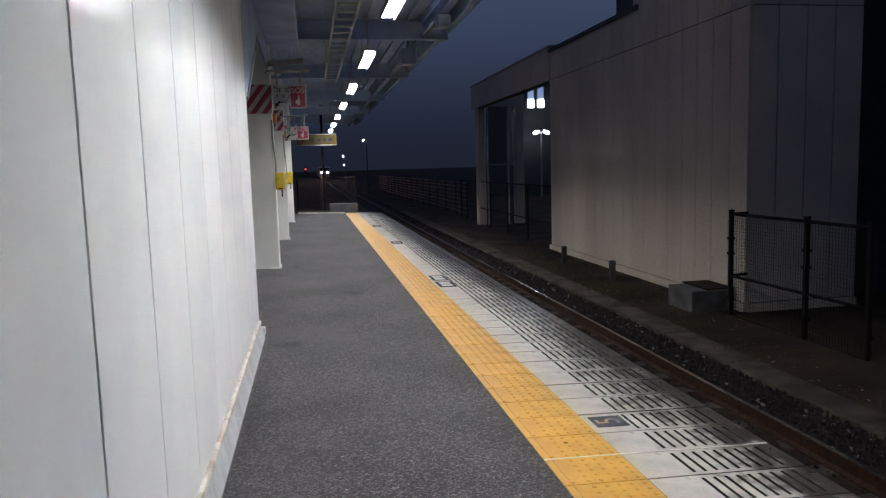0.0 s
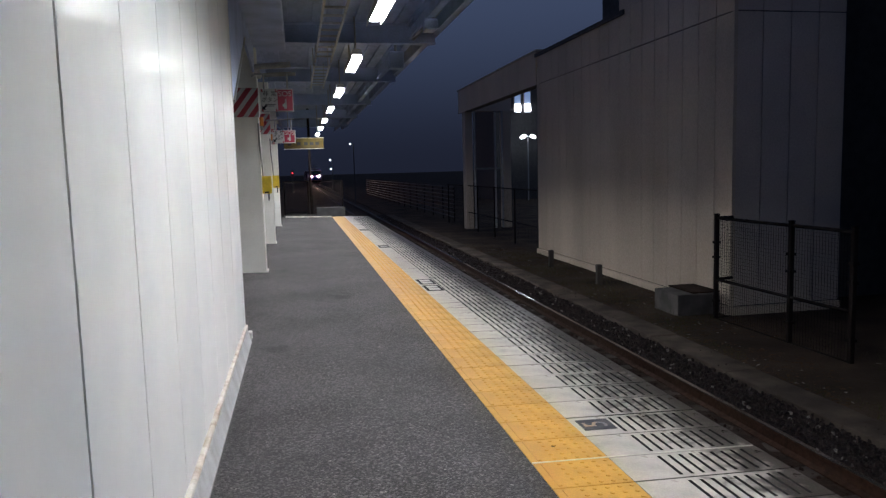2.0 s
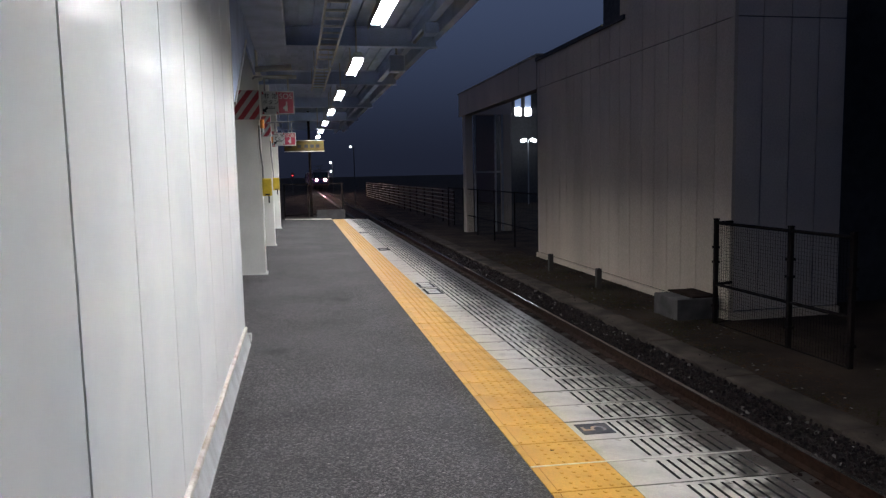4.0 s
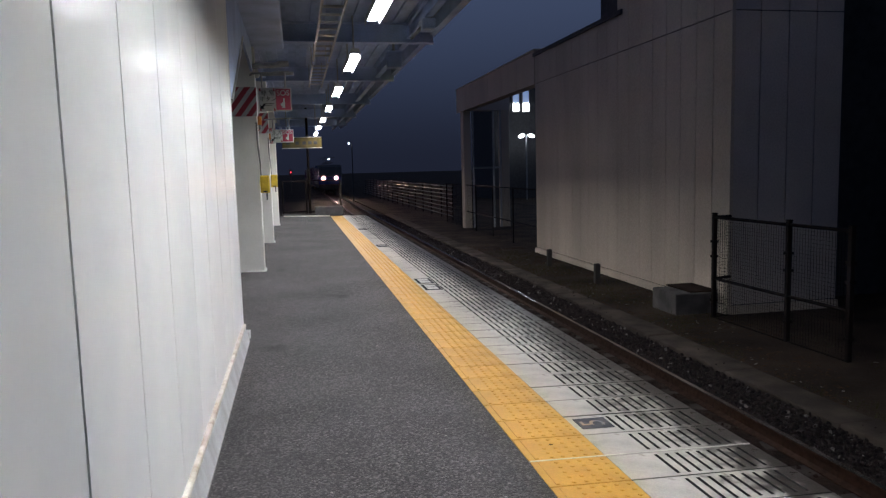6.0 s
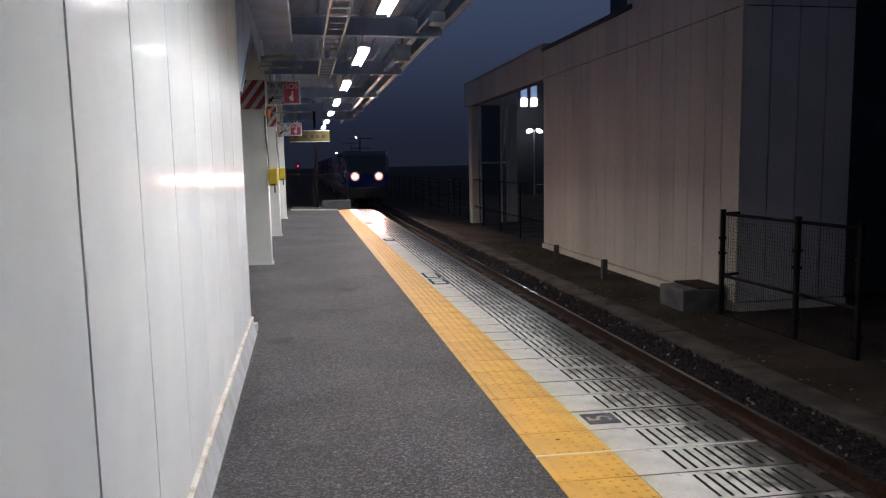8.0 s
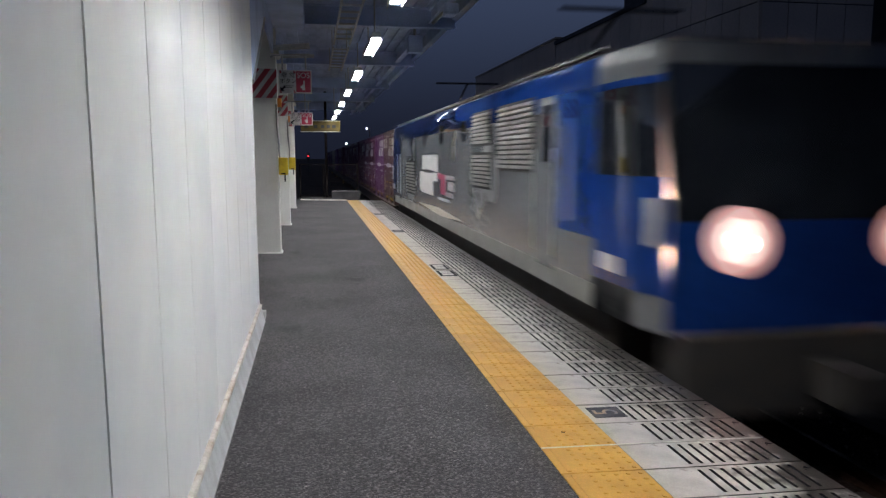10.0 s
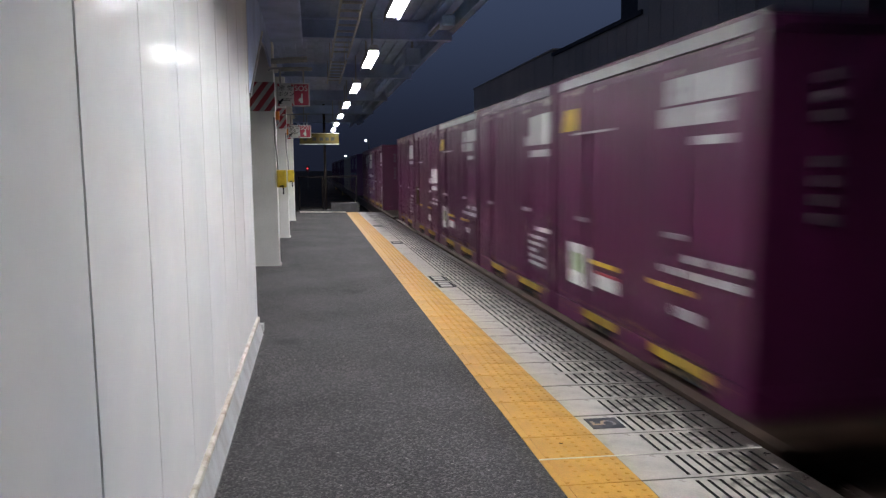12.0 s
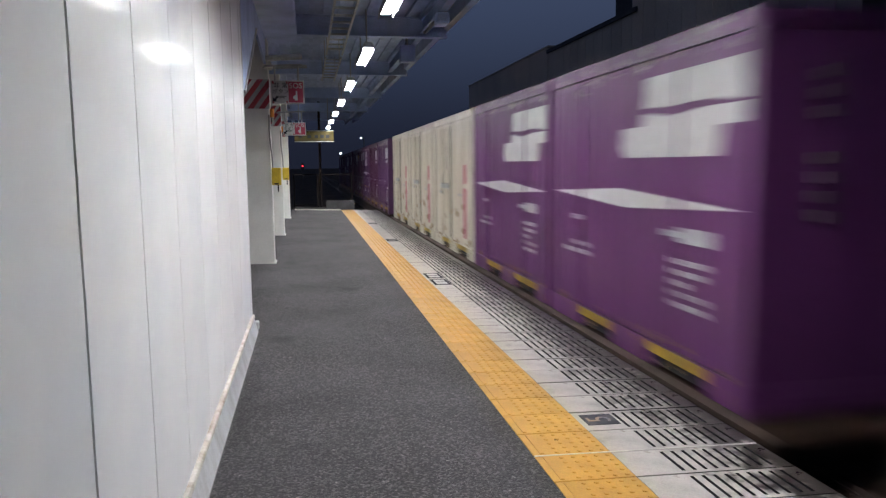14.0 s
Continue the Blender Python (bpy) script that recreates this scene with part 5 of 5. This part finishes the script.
CW, CL, CZ0, CZ1 = 1.225, 3.67, -0.17, 2.33


def container_base(paint_name, label):
    """Twelve-foot container: frame, recessed side doors, roof, pockets. Its leading end is y = 0."""
    c = thing("freight_container", label, "container", group="freight containers")
    P = PAINT[paint_name]
    bm = blocks((-CW + 0.03, CW - 0.03, 0.03, CL - 0.03, CZ0 + 0.02, CZ1 - 0.03))
    part("body", bm, P, c)
    bm = bmesh.new()
    for x0, x1 in ((-CW, -CW + 0.11), (CW - 0.11, CW)):
        for y0, y1 in ((0, 0.11), (CL - 0.11, CL)):
            box(bm, x0, x1, y0, y1, CZ0, CZ1)
        box(bm, x0, x1, 0.11, CL - 0.11, CZ1 - 0.12, CZ1)
        box(bm, x0, x1, 0.11, 0.45, CZ0, CZ0 + 0.19)
        box(bm, x0, x1, 1.30, 2.05, CZ0, CZ0 + 0.19)
        box(bm, x0, x1, 2.80, CL - 0.11, CZ0, CZ0 + 0.19)
        box(bm, x0, x1, 0.45, 1.30, CZ0 + 0.13, CZ0 + 0.19)
        box(bm, x0, x1, 2.05, 2.80, CZ0 + 0.13, CZ0 + 0.19)
    for y0, y1 in ((0, 0.08), (CL - 0.08, CL)):
        box(bm, -CW + 0.11, CW - 0.11, y0, y1, CZ1 - 0.10, CZ1)
        box(bm, -CW + 0.11, CW - 0.11, y0, y1, CZ0, CZ0 + 0.15)
    part("frame", bm, P, c)
    n = 4
    span = (CL - 0.24) / n
    for i in range(n):
        y0 = 0.12 + span * i
        bm = blocks((-CW + 0.012, -CW + 0.03, y0 + 0.006, y0 + span - 0.006, CZ0 + 0.20, CZ1 - 0.13))
        # pressed ribs
        for k in (0.17, 0.39, 0.61, 0.83):
            box(bm, -CW + 0.002, -CW + 0.012, y0 + span * k - 0.045, y0 + span * k + 0.045, CZ0 + 0.26, CZ1 - 0.19)
        part("door_leaf", bm, P, c)
    for y in (0.12 + span * 1 - 0.09, 0.12 + span * 3 + 0.09):
        r = part("lock_rod", rod(bmesh.new(), (-CW - 0.004, y, CZ0 + 0.2), (-CW - 0.004, y, CZ1 - 0.13), 0.014, 6), P, c)
        part("rod_handle", blocks((-CW - 0.03, -CW, y - 0.02, y + 0.16, 0.88, 0.92)), M["galv"], r)
    bm = blocks((-CW + 0.05, CW - 0.05, 0.06, CL - 0.06, CZ1 - 0.03, CZ1 - 0.005))
    for k in range(8):
        y = 0.25 + k * 0.43
        box(bm, -CW + 0.08, CW - 0.08, y, y + 0.2, CZ1 - 0.005, CZ1 + 0.015)
    part("roof", bm, P, c)
    for y0, y1 in ((0.45, 1.30), (2.05, 2.80)):
        p = part("fork_pocket", blocks((-CW - 0.003, -CW + 0.02, y0, y1, CZ0 + 0.105, CZ0 + 0.182)), M["bar_yellow"], c, "yellow bar over the fork pocket")
        # flat dark plate paints the shade inside the pocket
        part("pocket_hole", blocks((-CW + 0.028, -CW + 0.032, y0 + 0.05, y1 - 0.05, CZ0 + 0.02, CZ0 + 0.10)), M["dark"], p)
    # leading end face: a column of stencilled marks and a plate
    for z in (1.92, 1.80, 1.68, 1.40, 1.28, 1.16, 1.04):
        part("end_mark", blocks((-0.77, -0.69, -0.002, 0.03, z, z + 0.07)), M["faint"], c)
    part("end_plate", blocks((0.2, 0.75, -0.002, 0.03, 1.76, 1.88)), M["faint"], c)
    return c


XS = -CW - 0.001


def flat(c, name, material, *dims, label=""):
    """Painted marks on the side door leaves: (y0, y1, z0, z1) each, one part for each."""
    for a, b, z0, z1 in dims:
        ob = part(name, blocks((XS, -CW + 0.014, a, b, z0, z1)), material, c, label)
    return ob


def text_rows(c, y0, y1, z0, z1, rows, cols=2):
    bm = bmesh.new()
    dz, dy = (z1 - z0) / rows, (y1 - y0) / cols
    for i in range(rows):
        for j in range(cols):
            if (i * 3 + j * 5) % 7 == 6:
                continue
            for q in range(4):
                if (i * 5 + j * 3 + q * 7) % 11 == 4:
                    continue
                a = y0 + dy * j + 0.02 + (dy - 0.05) * q / 4
                box(bm, XS, -CW + 0.014, a, a + (dy - 0.05) * 0.19, z0 + dz * i + dz * 0.25, z0 + dz * i + dz * 0.75)
    tagged(part("stencil_text", bm, M["text_grey"], c), "small pale stencilled lettering", kind="stuff")


def pointed_stripe(c):
    bm = bmesh.new()
    prism(bm, [(0.10, 1.11), (1.8, 1.045), (3.58, 1.14), (1.9, 1.205)], "x", XS, -CW + 0.014)
    part("pointed_stripe", bm, M["white"], c, "long white pointed stripe")


def emblem(c, material, s, label):
    """Two stacked blocks with a thin leaf-shaped gap between them."""
    for outline in ([(0.08, 2.07), (1.42, 2.07), (1.46, 1.845), (1.05, 1.825), (0.55, 1.84), (0.08, 1.80)],
                    [(0.09, 1.785), (0.55, 1.79), (1.0, 1.755), (1.48, 1.805), (1.50, 1.70), (1.86, 1.70), (1.885, 1.54), (1.80, 1.46), (0.40, 1.455), (0.36, 1.66), (0.09, 1.66)]):
        part("emblem", prism(bmesh.new(), [(y + s, z) for y, z in outline], "x", XS, -CW + 0.014), material, c, label)


def paint_chips(c, seed, n=46):
    """Small pale and rusty chips under the roof rail and along the sill."""
    rs = random.Random(seed)
    for name, material, zs, label in (("paint_chip", M["aged_white"], (2.06, 2.31), "pale chipped paint"), ("rust_chip", M["rust"], (-0.14, 0.10), "rusty chips along the sill")):
        bm = bmesh.new()
        for k in range(n):
            y, z = rs.uniform(0.12, 3.5), zs[0] + (zs[1] - zs[0]) * (rs.random() ** 0.5 if name == "paint_chip" else rs.random())
            w, h = rs.uniform(0.006, 0.03), rs.uniform(0.008, 0.035)
            a = [(y + w * math.cos(1.0472 * q) * rs.uniform(0.5, 1.2), z + h * math.sin(1.0472 * q) * rs.uniform(0.5, 1.2)) for q in range(6)]
            vs = [[bm.verts.new((vx, *p)) for p in a] for vx in (XS - 0.0012, -CW + 0.014)]
            bm.faces.new(vs[0][::-1])
            for q in range(6):
                bm.faces.new((vs[0][q], vs[0][(q + 1) % 6], vs[1][(q + 1) % 6], vs[1][q]))
        tagged(part(name, bm, material, c), label, kind="stuff")


def marks_a(c, shift=0.0):
    s = shift
    emblem(c, M["white"], s, "large white block emblem")
    pointed_stripe(c)
    flat(c, "plate", M["text_grey"], (0.42, 0.92, 0.84, 0.95))
    text_rows(c, 0.45, 1.02, 0.34, 0.74, 5)
    text_rows(c, 2.55, 3.30, 0.52, 0.68, 2, 3)


def marks_b(c):
    flat(c, "emblem", M["white"], (0.12, 0.52, 1.68, 2.03), (0.60, 1.05, 1.68, 1.80), (0.62, 0.85, 1.80, 2.02), label="white block emblem")
    flat(c, "plate", M["text_grey"], (0.18, 0.85, 1.54, 1.62))
    text_rows(c, 0.28, 0.88, 0.22, 0.62, 5)
    flat(c, "plate", M["white"], (0.14, 0.56, 0.66, 0.71))


def marks_c(c):
    # pale strip painted on as the lamps' reflection along the upper side
    flat(c, "top_band", M["text_grey"], (0.12, 3.55, 2.215, 2.30), label="pale band painted as a lamp reflection under the roof")
    bm = bmesh.new()
    prism(bm, [(3.08, 1.78), (3.52, 1.78), (3.38, 2.0), (3.12, 2.0)], "x", XS, -CW + 0.014)
    part("sticker", bm, M["bar_yellow"], c, "yellow sticker")
    pl = flat(c, "placard", M["white"], (2.72, 3.22, 0.22, 0.64), label="white placard with a green field")
    part("green_field", blocks((XS - 0.002, XS, 2.78, 3.16, 0.36, 0.55)), M["green"], pl)
    flat(c, "bar", M["bar_yellow"], (2.0, 2.62, 0.485, 0.525), (0.75, 1.35, 0.485, 0.525), label="yellow bar")
    flat(c, "plate", M["white"], (2.02, 2.48, 0.28, 0.40))
    flat(c, "red_strip", M["stripe_red"], (2.02, 2.48, 0.405, 0.43), label="thin red strip above the plate")
    flat(c, "seam_bar", M["text_grey"], (2.15, 3.15, 1.735, 1.755), label="thin pale seam bar")
    flat(c, "emblem", M["text_grey"], (0.15, 1.12, 1.86, 2.05), (0.35, 1.20, 1.70, 1.84), label="pale block emblem")
    flat(c, "plate", M["text_grey"], (0.30, 0.72, 1.56, 1.62), (0.62, 0.95, 0.30, 0.38))
    text_rows(c, 0.1, 1.2, 0.58, 0.80, 2, 3)


def marks_d(c):
    flat(c, "emblem", M["white"], (0.12, 0.55, 1.10, 1.40), (0.62, 1.12, 1.08, 1.20), (0.62, 0.92, 1.22, 1.40), label="white block emblem")
    flat(c, "plate", M["text_grey"], (0.2, 0.8, 0.94, 1.02), (2.3, 2.95, 1.55, 1.58))
    flat(c, "bar", M["bar_yellow"], (2.35, 2.85, 0.5, 0.535), (0.95, 1.4, 0.5, 0.535), label="yellow bar")
    text_rows(c, 0.05, 1.15, 0.60, 0.78, 2, 3)
    flat(c, "plate", M["white"], (0.9, 1.3, 0.22, 0.36))
    flat(c, "placard", M["sign_yellow"], (2.95, 3.35, 0.50, 0.95))


def marks_e(c, s=0.74):
    flat(c, "caption_field", M["text_grey"], (2.56, 3.58, 1.93, 2.09), (2.56, 3.58, 1.74, 1.90), label="pale lettering field")
    emblem(c, M["white"], s, "large white block emblem")
    pointed_stripe(c)
    text_rows(c, 2.68, 3.50, 0.62, 0.78, 2, 3)
    text_rows(c, 0.14, 1.0, 0.72, 0.86, 2, 3)
    flat(c, "plate", M["text_grey"], (0.14, 0.40, 0.90, 0.96), (0.14, 0.50, 0.50, 0.68))
    flat(c, "bar", M["bar_yellow"], (2.2, 2.73, 0.505, 0.54), (0.74, 1.40, 0.505, 0.54), label="yellow bar")
    flat(c, "plate", M["white"], (0.72, 1.18, 0.28, 0.40), (2.2, 2.6, 0.28, 0.40))
    flat(c, "red_strip", M["stripe_red"], (2.2, 2.6, 0.405, 0.43), label="thin red strip above the plate")
    flat(c, "door_handle", M["under"], (2.75, 3.25, 1.60, 1.625), (2.70, 3.25, 0.42, 0.445), label="dark recessed door handle")


def marks_f(c):
    flat(c, "caption_field", M["aged_white"], (2.38, 3.55, 1.93, 2.09), (2.38, 3.55, 1.74, 1.90), label="pale lettering field")
    emblem(c, M["aged_white"], 0.0, "large off-white block emblem")
    pointed_stripe(c)
    flat(c, "plate", M["text_grey"], (0.20, 0.58, 0.86, 0.92))
    text_rows(c, 0.10, 1.35, 0.66, 0.74, 1, 5)
    text_rows(c, 2.75, 3.50, 0.72, 0.86, 2, 3)
    flat(c, "placard", M["stain_cream"], (3.02, 3.42, 0.20, 0.68), label="yellowed placard")
    flat(c, "bar", M["bar_yellow"], (2.3, 2.9, 0.505, 0.54), (0.95, 1.6, 0.505, 0.54), label="yellow bar")
    flat(c, "plate", M["white"], (0.12, 0.46, 0.42, 0.53))
    flat(c, "plate", M["stain_cream"], (0.95, 1.30, 0.30, 0.42), (2.45, 2.75, 0.32, 0.40))


def marks_cream(c):
    flat(c, "pink_strip", M["pink"], (0.54, 0.72, 0.16, 1.02), (0.54, 0.72, 1.10, 1.42), label="faded pink strip")
    flat(c, "door_gap", M["dark"], (1.85, 1.885, 0.06, 2.15), (3.40, 3.43, 0.06, 2.15), (0.10, 0.125, 0.06, 2.15))
    for y in (2.05, 2.50):
        bar = part("door_bar", rod(bmesh.new(), (XS - 0.015, y, 0.08), (XS - 0.015, y, 2.12), 0.02, 8), PAINT["cream"], c)
        part("latch", rounded(XS - 0.06, XS - 0.01, y - 0.09, y + 0.13, 0.98, 1.08, 0.012, 1), M["galv"], bar)
    # dark strip on the door, painted as the latch's shadow
    flat(c, "latch_shadow_plate", M["under"], (2.70, 2.78, 0.85, 1.25))
    rs = random.Random(31)
    for k in range(9):
        y, z = rs.uniform(0.2, 3.4), rs.uniform(0.05, 0.75)
        bm = bmesh.new()
        n = 9
        prism(bm, [(y + rs.uniform(0.03, 0.16) * math.cos(6.28 * q / n), z + rs.uniform(0.02, 0.07) * math.sin(6.28 * q / n)) for q in range(n)], "x", XS, -CW + 0.02)
        part("rust_patch", bm, M["rust"], c, "brown rust patch")
    flat(c, "stencil", M["faint"], (2.15, 2.3, 1.35, 1.85))


MARKS = dict(g=lambda c: marks_e(c, 0.0), a=marks_a, b=marks_b, c=marks_c, d=marks_d, e=marks_e, f=marks_f, cream=marks_cream)
LABEL = dict(
    a="{} freight container with white emblem and pointed white stripe",
    b="{} freight container with small white emblem and stencilled text",
    c="{} freight container with pale top band and green placard",
    d="weathered {} freight container with low white emblem",
    e="{} freight container with white emblem, lettering field and stripe",
    f="{} freight container with off-white emblem and yellowed placard",
    g="{} freight container with white emblem, stripe and lettering field",
    cream="dirty {} freight container with faded pink strips and rust",
)
# slots on each wagon from its leading end: (paint, marks) or nothing
LOADS = [
    [("brown", "f"), ("violet", "a"), ("wine", "e"), ("rose", "g"), ("maroon", "b")],
    [("maroon", "c"), ("maroon", "b"), ("plum", "c"), ("wine", "d"), ("maroon", "b")],
    [None, ("wine", "b"), ("purple", "e"), ("maroon", "b"), None],
    [("violet", "a"), ("violet", "a"), ("cream", "cream"), ("cream", "cream"), ("cream", "cream")],
    [("purple", "b"), ("maroon", "b"), ("purple", "e"), ("maroon", "c"), ("wine", "b")],
    [("maroon", "b"), ("purple", "a"), ("wine", "d"), ("maroon", "b"), ("purple", "a")],
]
WAGON_AT, WAGON_PITCH = 19.05, 20.33   # behind the locomotive's front


# ---- assemble ----
ground()
leaf_litter()
railway_track()
left_wall()
for y in (10.8, 15.35, 20.5):
    column(y)
sos_sign(10.55, 2.30, 1.0)
sos_sign(15.05, 2.05, 0.80)
call_box(10.72)
call_box(15.25)
hanging_board()
canopy()
cable_ladder()
for k in range(8):
    strip_light(7.15 + 3.98 * (k - 1))
for k in range(2):
    strip_light(12.8 + 3.98 * k, -4.8, (-0.014, -0.014))
loudspeaker()
end_fence()
building()
mesh_fence()
far_yard()

MOVING = []   # (thing, distance behind the train's front)
MOVING.append((locomotive(), 0.0))
first = wagon()
built = {}
for i, load in enumerate(LOADS):
    at = WAGON_AT + WAGON_PITCH * i
    MOVING.append((first if i == 0 else copy_thing(first, pose(0, 0, 0)), at))
    for k, slot in enumerate(load):
        if slot:
            if slot not in built:
                c = container_base(slot[0], LABEL[slot[1]].format({"violet": "bright purple", "rose": "reddish purple", "wine": "faded maroon", "brown": "brownish maroon", "plum": "dark plum"}.get(slot[0], slot[0])))
                MARKS[slot[1]](c)
                paint_chips(c, len(built) + 40)
                built[slot] = c
            else:
                c = copy_thing(built[slot], pose(0, 0, 0))
            MOVING.append((c, at + 0.35 + 3.81 * k))
platform()


def motions():
    for ob, behind in MOVING:
        walk(ob, [(t, pose(TRACK_X, front(t) + behind, 0)) for t in (0.0, 7.0, 14.0)])


motions()
